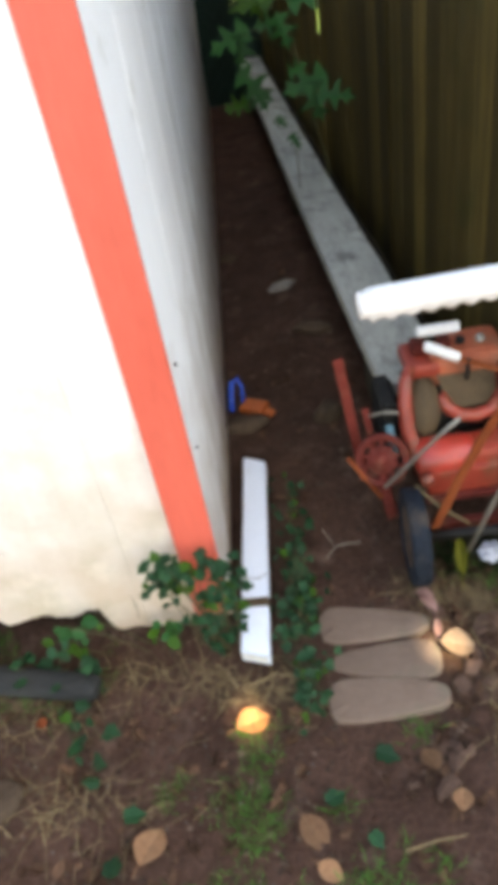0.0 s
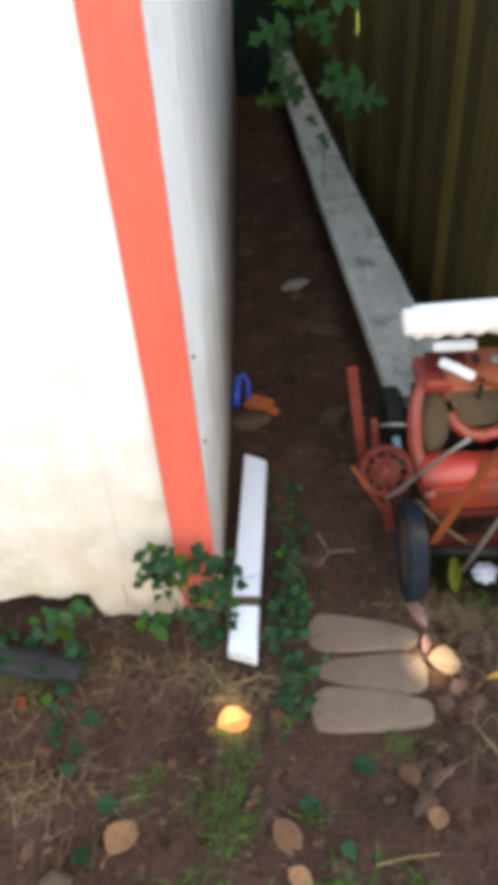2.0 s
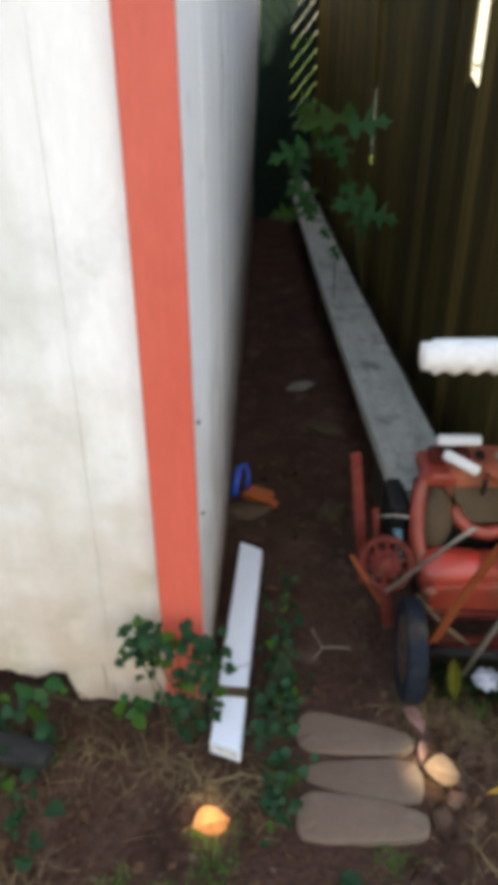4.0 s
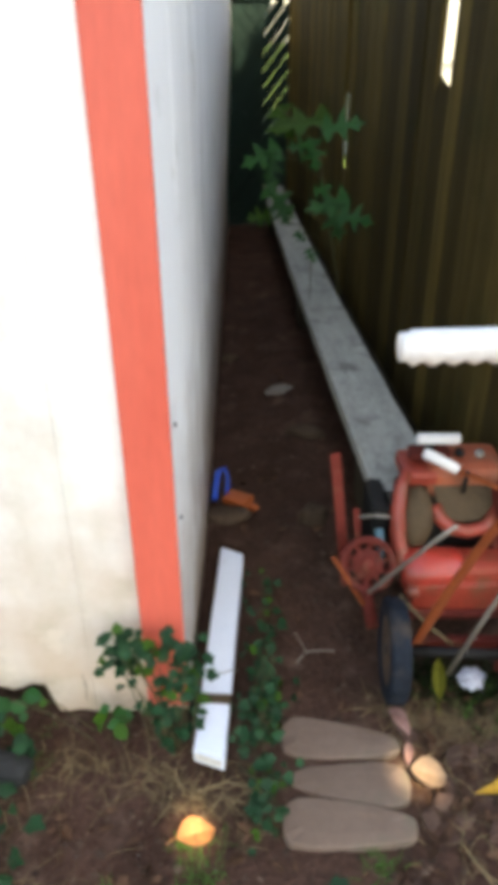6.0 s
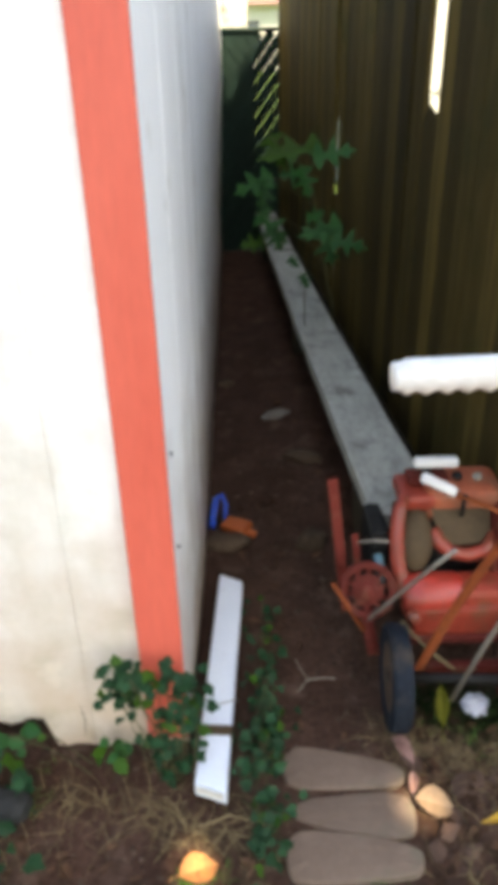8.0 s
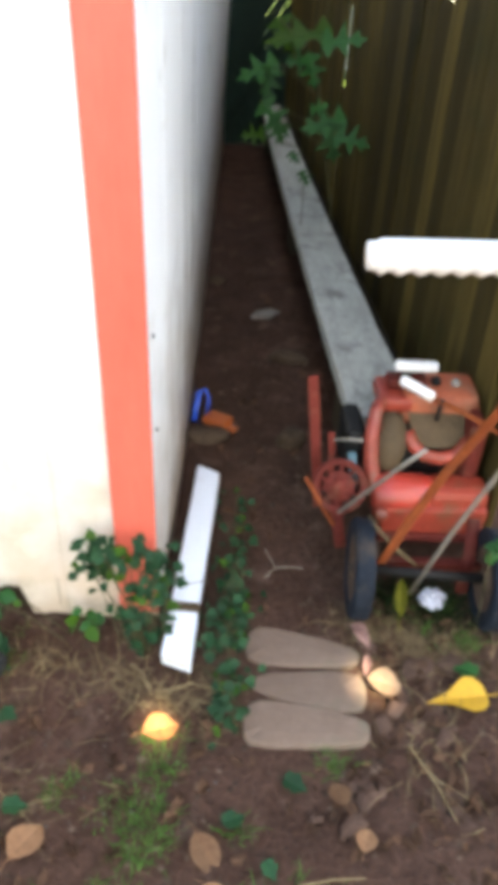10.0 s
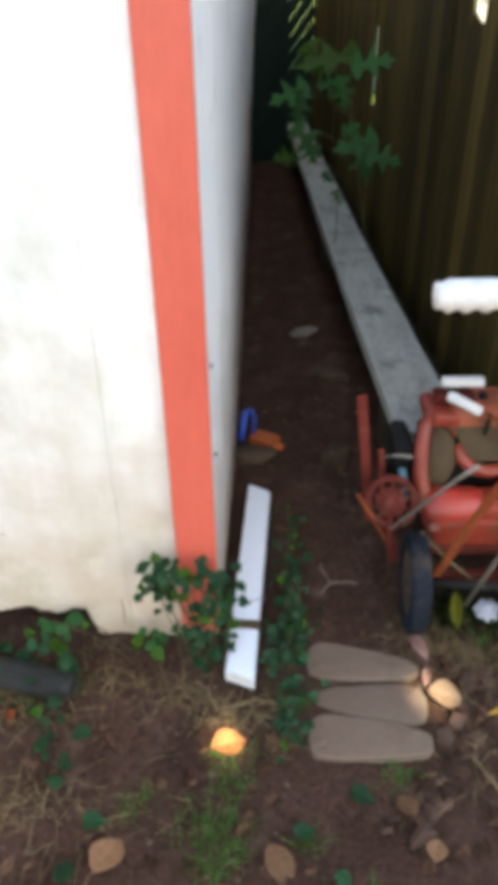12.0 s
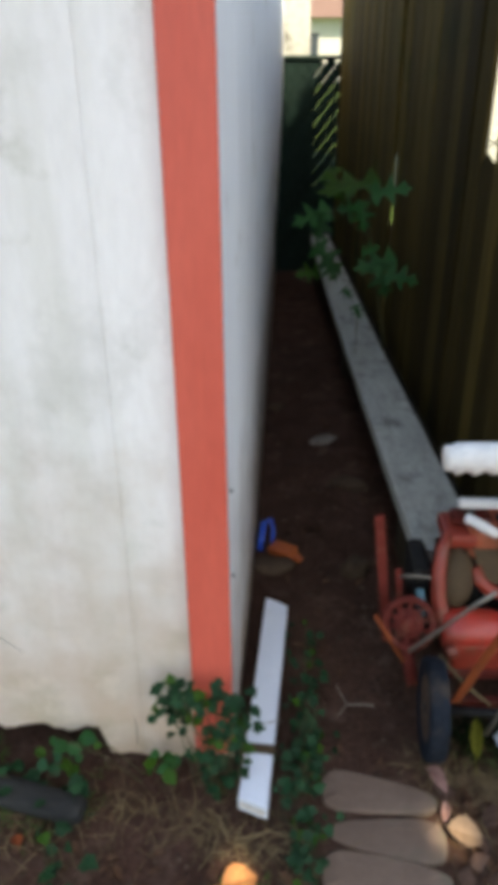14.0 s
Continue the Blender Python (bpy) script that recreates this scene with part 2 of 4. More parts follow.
def lathe(bm, profile, m, sides=32):
    """Turns (radius, height) pairs round z and lays the matrix m over it."""
    rings = []
    for r, h in profile:
        rings.append([bm.verts.new(m @ Vector((r * math.cos(a), r * math.sin(a), h))) for a in (2 * math.pi * k / sides for k in range(sides))])
    for a, b in zip(rings, rings[1:]):
        for k in range(sides):
            bm.faces.new((a[k], a[(k + 1) % sides], b[(k + 1) % sides], b[k]))


def aim(at, way, spin=0.0):
    """A matrix at a place whose z axis points along way."""
    return Matrix.Translation(at) @ Vector(way).to_track_quat("Z", "Y").to_matrix().to_4x4() @ Matrix.Rotation(spin, 4, "Z")


LEAF_OUTLINES = {
    "oval": [(0, 0), (0.12, 0.22), (0.3, 0.4), (0.5, 0.46), (0.72, 0.36), (0.9, 0.15), (1, 0)],
    "ivy": [(0, 0), (-0.06, 0.22), (0.06, 0.5), (0.26, 0.42), (0.4, 0.56), (0.55, 0.5), (0.68, 0.27), (0.86, 0.15), (1, 0)],
    "cut": [(0, 0), (-0.04, 0.1), (0.02, 0.34), (0.10, 0.62), (0.17, 0.40), (0.24, 0.16), (0.33, 0.18), (0.42, 0.46), (0.54, 0.72), (0.53, 0.44), (0.49, 0.15), (0.62, 0.13), (0.72, 0.27),
            (0.82, 0.36), (0.78, 0.15), (0.88, 0.09), (1, 0)],
    "drop": [(0, 0), (0.04, 0.2), (0.16, 0.34), (0.32, 0.36), (0.46, 0.25), (0.6, 0.13), (0.8, 0.06), (1, 0)],
    "lobed": [(0, 0), (0.02, 0.16), (0.16, 0.52), (0.26, 0.58), (0.3, 0.3), (0.42, 0.34), (0.6, 0.62), (0.68, 0.58), (0.64, 0.26), (0.8, 0.2), (1, 0)],
}


def leaf(bm, m, length, kind="oval", width=1.0, fold=0.18, droop=0.15):
    """One leaf along x with a folded midrib and a drooping tip."""
    half = LEAF_OUTLINES[kind]
    mid = [bm.verts.new(m @ Vector((x * length, 0, -droop * length * x * x))) for x, _ in half]
    for s in (1, -1):
        rim = [bm.verts.new(m @ Vector((x * length, s * y * width * length, fold * y * length - droop * length * x * x))) if y else v
               for (x, y), v in zip(half, mid)]
        for i in range(len(half) - 1):
            face = [mid[i], mid[i + 1], rim[i + 1], rim[i]]
            face = [v for k, v in enumerate(face) if v not in face[:k]]
            if len(face) > 2:
                bm.faces.new(face if s > 0 else face[::-1])


def rnd_turn(tilt):
    return Matrix.Rotation(random.uniform(0, 2 * math.pi), 4, "Z") @ Matrix.Rotation(random.uniform(-tilt, tilt), 4, "Y") @ Matrix.Rotation(
        random.uniform(-tilt, tilt), 4, "X")


def ground_height(x, y):
    near = max(0.0, 1 - max(abs(x), abs(y - 1.5)) / 6)
    h = 0.028 * noise.noise(Vector((x * 2.1, y * 2.1, 0.3))) + 0.012 * noise.noise(Vector((x * 9, y * 9, 1.7))) + 0.006 * noise.noise(
        Vector((x * 27, y * 27, 4.1)))
    return h * min(1.0, near * 1.5) - 0.004


# ---- ground ----
def graded(lo, hi, step, far):
    inner = list(np.arange(lo, hi + step / 2, step))
    out, d = [], step
    while d < far:
        d *= 1.6
        out.append(d)
    return [lo - d for d in out[::-1]] + inner + [hi + d for d in out]


def build_ground():
    xs, ys = graded(-1.1, 1.2, 0.022, 400), graded(-1.3, 4.6, 0.028, 400)
    verts = [(x, y, ground_height(x, y)) for y in ys for x in xs]
    w = len(xs)
    faces = [(j * w + i, j * w + i + 1, (j + 1) * w + i + 1, (j + 1) * w + i) for j in range(len(ys) - 1) for i in range(w - 1)]
    me = bpy.data.meshes.new("ground")
    me.from_pydata(verts, [], faces)
    me.materials.append(SOIL)
    me.materials.append(LAWN)
    for p in me.polygons:
        p.use_smooth = True
        if p.center.y > 5.2:
            p.material_index = 1
    return tagged(new("ground", me), "trodden brown soil with crumbs, lawn farther off", "ground", kind="structure")


build_ground()


# ---- shed ----
def bottom_edge(x):
    """The rotted lower edge of the front sheet: lower by the corner, eaten away farther along."""
    n = 0.02 * noise.noise(Vector((x * 14, 0, 9.0))) + 0.01 * noise.noise(Vector((x * 50, 0, 2.0)))
    rise = 0.085 * min(1.0, max(0.0, (-x - 0.298) / 0.02))
    return n + rise + min(0.28, max(0.0, -x - 0.56) * 1.5)


def build_shed():
    shed = thing("wall_shed_front", (-0.6, 0.02, 0), "white painted shed front of weathered sheets with a rotted lower edge", "wall", kind="structure")

    def sheet(x0, x1, name):
        bm = bmesh.new()
        n = max(4, int((x1 - x0) / 0.012))
        cols = []
        for k in range(n + 1):
            x = x0 + (x1 - x0) * k / n
            z = bottom_edge(x)
            cols.append([bm.verts.new((x, y, zz)) for y in (0.019, 0.034) for zz in (z, 0.6, 1.2, 2.5)])
        for a, b in zip(cols, cols[1:]):
            for i in (0, 1, 2):
                bm.faces.new((a[i], b[i], b[i + 1], a[i + 1]))
                bm.faces.new((a[i + 4], a[i + 5], b[i + 5], b[i + 4]))
            bm.faces.new((a[0], a[4], b[4], b[0]))
            bm.faces.new((a[3], b[3], b[7], a[7]))
        for c in (cols[0], cols[-1]):
            bm.faces.new((c[0], c[1], c[2], c[3], c[7], c[6], c[5], c[4]))
        part(name, bm, WHITE_PAINT, shed)

    sheet(-0.2110, -0.002, "panel")
    sheet(-1.45, -0.2130, "panel")
    sheet(-2.67, -1.453, "panel")
    for x in (-0.212, -1.4515):
        bm = bmesh.new()
        box(bm, (x - 0.02, 0.0345, 0.2), (x + 0.02, 0.045, 2.48))
        box(bm, (x - 0.0006, 0.0205, 0.12), (x + 0.0006, 0.0345, 2.48))
        part("seam_strip", bm, WHITE_PAINT, shed)
    for pts in (((-0.572, 0.0188, 0.418), (-0.53, 0.0188, 0.372), (-0.468, 0.0188, 0.317)), ((-0.233, 0.0188, 0.03), (-0.229, 0.0188, 0.08), (-0.232, 0.0188, 0.125))):
        bm = bmesh.new()
        tube(bm, pts, [0.0004, 0.0012, 0.0004], 6)
        part("crack", bm, DARK_WOOD, shed)
    bm = bmesh.new()
    box(bm, (-0.089, 0.0, 0.035), (0.0, 0.019, 2.5), 0.003)
    part("corner_trim", bm, TRIM_PAINT, shed, "coral red painted corner board")

    side = thing("wall_shed_side", (0, 2.2, 0), "white painted shed side wall of grooved boards, dirty near the soil", "wall", kind="structure")

    def askew(bm):
        """The old wall bellies out a little towards its far end."""
        for v in bm.verts:
            v.co.x += 0.013 * min(1.0, max(0.0, v.co.y - 0.1) / 0.5) + 0.0095 * v.co.y * min(1.0, max(0.0, (v.co.z - 0.3) / 0.9))

    y = 0.0205
    k = 0
    while y < 4.38:
        w = 0.148
        bm = bmesh.new()
        base = 0.015 * noise.noise(Vector((0, k * 3.3, 0)))
        for z0, z1 in ((base, 0.3), (0.3, 1.2), (1.2, 2.5)):
            box(bm, (-0.018, y, z0), (-0.0015 - 0.0006 * (k % 2), y + w - 0.003, z1))
        askew(bm)
        part("board", bm, SIDE_PAINT, side)
        bm = bmesh.new()
        for z0, z1 in ((base, 0.3), (0.3, 1.2), (1.2, 2.5)):
            box(bm, (-0.018, y + w - 0.003, z0), (-0.006, y + w, z1))
        askew(bm)
        part("groove", bm, SIDE_PAINT, side)
        y += w
        k += 1
    for at, r in (((0.001, 0.078, 0.716), 0.0045), ((0.001, 0.084, 0.497), 0.004)):
        bm = bmesh.new()
        lathe(bm, [(0.0001, 0.004), (r * 0.6, 0.0035), (r, 0.0015), (r, -0.002)], aim(at, (1, 0, 0)), 10)
        part("nail_head", bm, BLACK_IRON, side)

    bm = bmesh.new()
    box(bm, (-2.66, 0.036, 0.14), (-0.02, 0.075, 0.21))
    box(bm, (-0.058, 0.036, 0.1), (-0.02, 0.075, 2.48))
    tagged(part("wall_shed_framing", bm, DARK_WOOD), "dark timber framing behind the shed sheets", "framing", kind="structure")
    bm = bmesh.new()
    # The overhang past x = 0 is unseen, added to darken the passage.
    box(bm, (-2.75, -0.03, 2.5), (0.14, 4.6, 2.56), 0.005)
    tagged(part("ceiling_shed_roof", bm, DARK_WOOD), "shed roof with unseen eaves added to shade the passage", "roof", kind="structure")
    bm = bmesh.new()
    box(bm, (-2.67, 4.36, 0), (-0.02, 4.39, 2.5))
    box(bm, (-2.69, 0.036, 0), (-2.672, 4.36, 2.5))
    tagged(part("wall_shed_back", bm, SIDE_PAINT), "plain back walls closing the shed", "wall", kind="structure")


build_shed()

# ---- fence ----
# The fence runs slightly askew to the shed and closes in on it towards the gate.
FENCE = Matrix.Translation((0.82, 0, 0)) @ Matrix.Rotation(math.atan(0.078), 4, "Z")


def build_fence():
    fence = thing("wall_fence", (0.65, 2.3, 0), "tall fence of weathered brown vertical boards with a broken board", "fence", kind="structure")
    edges = [0.235, 0.36, 0.485, 0.61, 0.735, 0.86, 0.985, 1.105, 1.218, 1.352, 1.48, 1.605, 1.74, 1.87, 2.0, 2.13, 2.255, 2.38, 2.495, 2.614]
    while edges[-1] < 4.45:
        edges.append(edges[-1] + random.uniform(0.122, 0.138))
    for k, (y0, y1) in enumerate(zip(edges, edges[1:])):
        top = 1.84 + random.uniform(-0.01, 0.01)
        broken = y0 == 1.218
        zt = 1.195 if broken else top
        gap = 0.0018 if y1 == 2.614 else random.choice((0.0008, 0.0012, 0.0016))
        off = random.uniform(-0.004, 0.006) - (0.019 if y0 > 2.6 else 0.0)
        bm = bmesh.new()
        low = random.uniform(0.0, 0.03)
        rows = []
        for z in np.linspace(low, zt, 9):
            wane = 0.0014 * noise.noise(Vector((k * 3.1, z * 2.2, 0)))
            cup = 0.003 * noise.noise(Vector((k * 5.3, z * 0.9, 4)))
            splinter = 0.03 if broken and z == zt else 0.0
            rows.append([bm.verts.new(FENCE @ Vector((x, y, z + h))) for x, y, h in (
                (off + cup, y0 + 0.002, 0), (off + cup - 0.002, (y0 + y1) / 2 + 0.01, splinter), (off + cup, y1 - gap - 0.002 + wane, -splinter),
                (off + 0.003, y1 - gap + wane * 0.3, 0), (off + 0.018, y1 - gap + wane * 0.3, 0), (off + 0.018, y0, 0), (off + 0.003, y0, 0))])
        for a, c in zip(rows, rows[1:]):
            for i in range(7):
                bm.faces.new((a[i], a[(i + 1) % 7], c[(i + 1) % 7], c[i]))
        bm.faces.new(rows[0][::-1])
        bm.faces.new(rows[-1])
        part("fence_board", bm, FENCE_WOOD, fence)
    for z in (0.25, 1.06, 1.6):
        bm = bmesh.new()
        for y0, y1 in ((0.235, 2.6), (2.63, 4.5)):
            box(bm, (0.026, y0, z), (0.064, y1, z + 0.085), 0.003, FENCE)
        part("rail", bm, FENCE_WOOD, fence)
    for z0, z1 in ((0.0, 0.35), (0.43, 0.72), (1.06, 1.83)):
        bm = bmesh.new()
        box(bm, (0.003, 2.635, z0), (0.022, 2.80, z1), 0.002, FENCE)
        part("batten", bm, DARK_WOOD, fence)
    for p, q in (((0.03, 1.19, 1.235), (0.03, 1.38, 1.25)), ((0.032, 1.19, 1.30), (0.032, 1.38, 1.225))):
        bm = bmesh.new()
        tube(bm, [FENCE @ Vector(p), FENCE @ Vector(q)], 0.0022, 6)
        part("wire", bm, BLACK_IRON, fence)


build_fence()


def build_slat_gate():
    gate = thing("gate", (0.22, 4.52, 0), "chain-link gate laced with dark green diagonal slats", "gate")
    lo, hi, bottom, top = -0.02, 0.46, -0.02, 1.46
    for kind, s in (("slat", 1), ("wire", -1)):
        c = -2.2
        while c < 2.4:
            # lines z = c + s * 1.15 * x clipped to the frame
            pts = []
            for x in np.linspace(lo, hi, 40):
                z = c + s * 1.25 * x
                if bottom < z < top:
                    pts.append((x, z))
            if len(pts) > 2:
                (x0, z0), (x1, z1) = pts[0], pts[-1]
                bm = bmesh.new()
                d = Vector((x1 - x0, 0, z1 - z0))
                m = Matrix.Translation(((x0 + x1) / 2, 4.53 + (0.006 if s > 0 else 0), (z0 + z1) / 2)) @ Matrix.Rotation(-math.atan2(d.z, d.x), 4, "Y")
                if kind == "slat":
                    box(bm, (-d.length / 2, -0.002, -0.0314), (d.length / 2, 0.002, 0.0314), 0.0, m)
                    part("slat", bm, SLAT_GREEN, gate)
                else:
                    box(bm, (-d.length / 2, -0.0015, -0.0015), (d.length / 2, 0.0015, 0.0015), 0.0, m)
                    part("wire", bm, SLAT_GREEN, gate)
            c += 0.105
    bm = bmesh.new()
    box(bm, (lo, 4.545, 0.02), (0.27, 4.553, top), 0.002)
    box(bm, (0.272, 4.545, 0.02), (hi, 4.553, 0.62), 0.002)
    part("backing", bm, SLAT_GREEN, gate, "dark backing sheet")
    for pts in (((lo, 4.53, 0), (lo, 4.53, 1.48)), ((hi, 4.535, 0), (hi, 4.535, 1.48)), ((lo, 4.53, top), (hi, 4.53, top)), ((lo, 4.53, bottom), (hi, 4.53, bottom))):
        bm = bmesh.new()
        tube(bm, pts, 0.016, 10)
        part("frame", bm, SLAT_GREEN, gate, smooth=True)


build_slat_gate()


def build_post():
    bm = bmesh.new()
    box(bm, (-0.03, 4.66, 0), (0.235, 4.70, 2.2), 0.004)
    tagged(part("wall_grey_post", bm, PLANK_WOOD), "grey weathered board standing behind the gate", "post", kind="structure")


build_post()


def build_far_house():
    house = thing("house", (6, 45, 0), "pale single-storey house across the lawn", "house")
    bm = bmesh.new()
    box(bm, (-3, 40, 0), (16, 50, 2.9))
    part("wall", bm, PALE_WALL, house)
    bm = bmesh.new()
    a = [bm.verts.new(p) for p in ((-3.6, 39.4, 2.85), (16.6, 39.4, 2.85), (16.6, 50.6, 2.85), (-3.6, 50.6, 2.85), (-3.6, 45, 5.4), (16.6, 45, 5.4))]
    for f in ((0, 1, 5, 4), (2, 3, 4, 5), (0, 4, 3), (1, 2, 5), (0, 3, 2, 1)):
        bm.faces.new([a[i] for i in f])
    part("roof", bm, ROOF, house)
    for x in (0, 5, 10):
        bm = bmesh.new()
        box(bm, (x, 39.95, 0.9), (x + 1.4, 40.02, 2.2), 0.02)
        part("window", bm, DARK_GLASS, house)


build_far_house()


def build_neighbour():
    house = thing("house", (4, 8, 0), "pale neighbouring outbuilding behind the fence", "house")
    bm = bmesh.new()
    box(bm, (1.25, 7.2, 0), (6.5, 10.0, 2.6))
    part("wall", bm, PALE_WALL, house)
    bm = bmesh.new()
    box(bm, (1.1, 7.0, 2.6), (6.7, 10.2, 2.72), 0.01)
    part("roof", bm, ROOF, house)


build_neighbour()


# ---- plank along the fence ----
def build_plank():
    def left(s):
        return 0.478 - 0.0596 * s + 0.0021 * s * s

    def width(s):
        return 0.192 - 0.0135 * s

    def along(name, material, section, s0, s1, n):
        """A long piece beside the fence; section gives its outline at a distance from the near end."""
        bm = bmesh.new()
        rows = []
        for k in range(n + 1):
            s = s0 + (s1 - s0) * k / n
            rows.append([bm.verts.new((x, 0.5 + s, z)) for x, z in section(s)])
        m = len(rows[0])
        for a, b in zip(rows, rows[1:]):
            for i in range(m):
                bm.faces.new((a[i], a[(i + 1) % m], b[(i + 1) % m], b[i]))
        bm.faces.new(rows[0][::-1])
        bm.faces.new(rows[-1])
        return part(name, bm, material)

    def board(s):
        x0, x1 = left(s) + 0.003 * noise.noise(Vector((s * 5, 3, 0))), left(s) + width(s) + 0.002 * noise.noise(Vector((s * 6, 8, 0)))
        z = 0.277 - 0.012 * math.sin(math.pi * min(s, 4) / 4) + 0.003 * noise.noise(Vector((s * 3, 0, 0)))
        return (x0, z - 0.042), (x0, z - 0.004), (x0 + 0.003, z), ((x0 + x1) / 2, z - 0.0015), (x1 - 0.003, z), (x1, z - 0.004), (x1, z - 0.042)

    tagged(along("plank", PLANK_WOOD, board, 0.0, 4.0, 48), "long grey weathered plank raised along the fence", "plank")

    # Added strip: its black colour paints the shadow gap between plank and fence.
    def gap_filler(s):
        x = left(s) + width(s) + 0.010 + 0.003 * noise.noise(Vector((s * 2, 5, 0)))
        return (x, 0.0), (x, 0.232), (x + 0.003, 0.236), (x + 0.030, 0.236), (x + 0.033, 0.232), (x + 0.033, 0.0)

    tagged(along("timber", GAP_SHADE, gap_filler, 0.03, 3.95, 24), "near-black strip standing in for the shade between plank and fence", "timber")
    for y in (0.75, 2.4, 4.3):
        bm = bmesh.new()
        x = left(y - 0.5)
        box(bm, (x + 0.03, y, -0.02), (x + 0.135, y + 0.18, 0.223), 0.006)
        tagged(part("support_block", bm, DARK_WOOD), "dark wooden block under the plank", "block", "blocks under the plank")


build_plank()


# ---- white vinyl length on the soil ----
def build_vinyl():
    board = thing("vinyl_trim_piece", (0.07, 0.24, 0), "white vinyl trim length lying on the soil by the shed corner", "trim piece")
    m = pose(0.0525, -0.145, 0.022, 0.0, 0, -3.4)
    w, h, length = 0.067, 0.036, 0.674
    bm = bmesh.new()
    prof = [(0.002, 0), (0, 0.003), (0, h - 0.005), (0.0015, h - 0.0015), (0.005, h), (w / 2, h + 0.0008), (w - 0.005, h), (w - 0.0015, h - 0.0015), (w, h - 0.005), (w, 0.003), (w - 0.002, 0)]
    rings = []
    for k in range(21):
        y = length * k / 20
        ring = []
        for x, z in prof:
            skew = -0.32 * (x - w / 2) if k == 0 else (-0.5 * (x - w / 2) if k == 20 else 0)
            ring.append(bm.verts.new((x - w / 2, y + skew, z)))
        rings.append(ring)
    for a, b in zip(rings, rings[1:]):
        for i in range(len(prof)):
            bm.faces.new((a[i], a[(i + 1) % len(prof)], b[(i + 1) % len(prof)], b[i]))
    bm.faces.new(rings[-1])
    bm.faces.new(rings[0][::-1])
    bmesh.ops.transform(bm, matrix=m, verts=bm.verts)
    part("channel", bm, VINYL, board)
    bm = bmesh.new()
    box(bm, (-w / 2 + 0.003, -0.008, 0.016), (w / 2 - 0.003, -0.004, h - 0.004), 0.002, m @ Matrix.Rotation(-0.31, 4, "Z"))
    part("end_cap", bm, END_CAP, board, "cream yellowed end cap")
    bm = bmesh.new()
    box(bm, (-w / 2 - 0.002, 0.130, h - 0.03), (w / 2 + 0.002, 0.158, h + 0.0025), 0.002, m)
    part("band", bm, TAN_COVER, board, "brown stained band")
    bm = bmesh.new()
    tube(bm, [m @ Vector((x, 0.215 - 0.02 * (1 - (x / 0.042) ** 2) + 0.02, h + 0.002 + (0.002 if abs(x) < 0.035 else -0.01))) for x in np.linspace(-0.044, 0.044, 9)], 0.0015, 6)
    part("wire_tie", bm, STEEL, board, "thin grey wire tie")


build_vinyl()


# ---- flagstones ----
def build_flagstone(at, length, width, taper, turn, th, seed):
    bm = bmesh.new()
    n = 36
    rings = []
    for inset, z in ((0.012, 0.0), (0.0, 0.006), (0.0, th - 0.003), (0.003, th), (0.03, th + 0.0012)):
        ring = []
        for k in range(n):
            a = 2 * math.pi * k / n
            c, s = math.cos(a), math.sin(a)
            px = math.copysign(abs(c) ** 0.45, c)
            py = math.copysign(abs(s) ** 0.55, s)
            half = 1 - abs(taper) * (0.5 + math.copysign(0.5, taper) * px) ** 1.6
            r = 1 + 0.05 * noise.noise(Vector((c * 1.6, s * 1.6, seed))) + 0.025 * noise.noise(Vector((c * 6, s * 6, seed)))
            ring.append(bm.verts.new(((length / 2 - inset) * px * r, (width / 2 - inset) * py * half * r, z + (0.002 * noise.noise(Vector((c * 3, s * 3, seed + z * 9)))))))
        rings.append(ring)
    for a, b in zip(rings, rings[1:]):
        for k in range(n):
            bm.faces.new((a[k], a[(k + 1) % n], b[(k + 1) % n], b[k]))
    bm.faces.new(rings[-1])
    bm.faces.new(rings[0][::-1])
    ob = part("flagstone", bm, FLAGSTONE)
    ob.matrix_world = pose(*at, 0, 0, turn)
    return tagged(ob, "flat brown flagstone with a rounded narrow end set in soil", "paving stone", "row of flagstones")


build_flagstone((0.338, -0.070, -0.032), 0.262, 0.116, 0.58, -7, 0.036, 1.0)
build_flagstone((0.345, -0.172, -0.032), 0.250, 0.112, -0.58, -4, 0.034, 5.0)
build_flagstone((0.332, -0.266, -0.032), 0.262, 0.113, 0.42, -4, 0.036, 9.0)


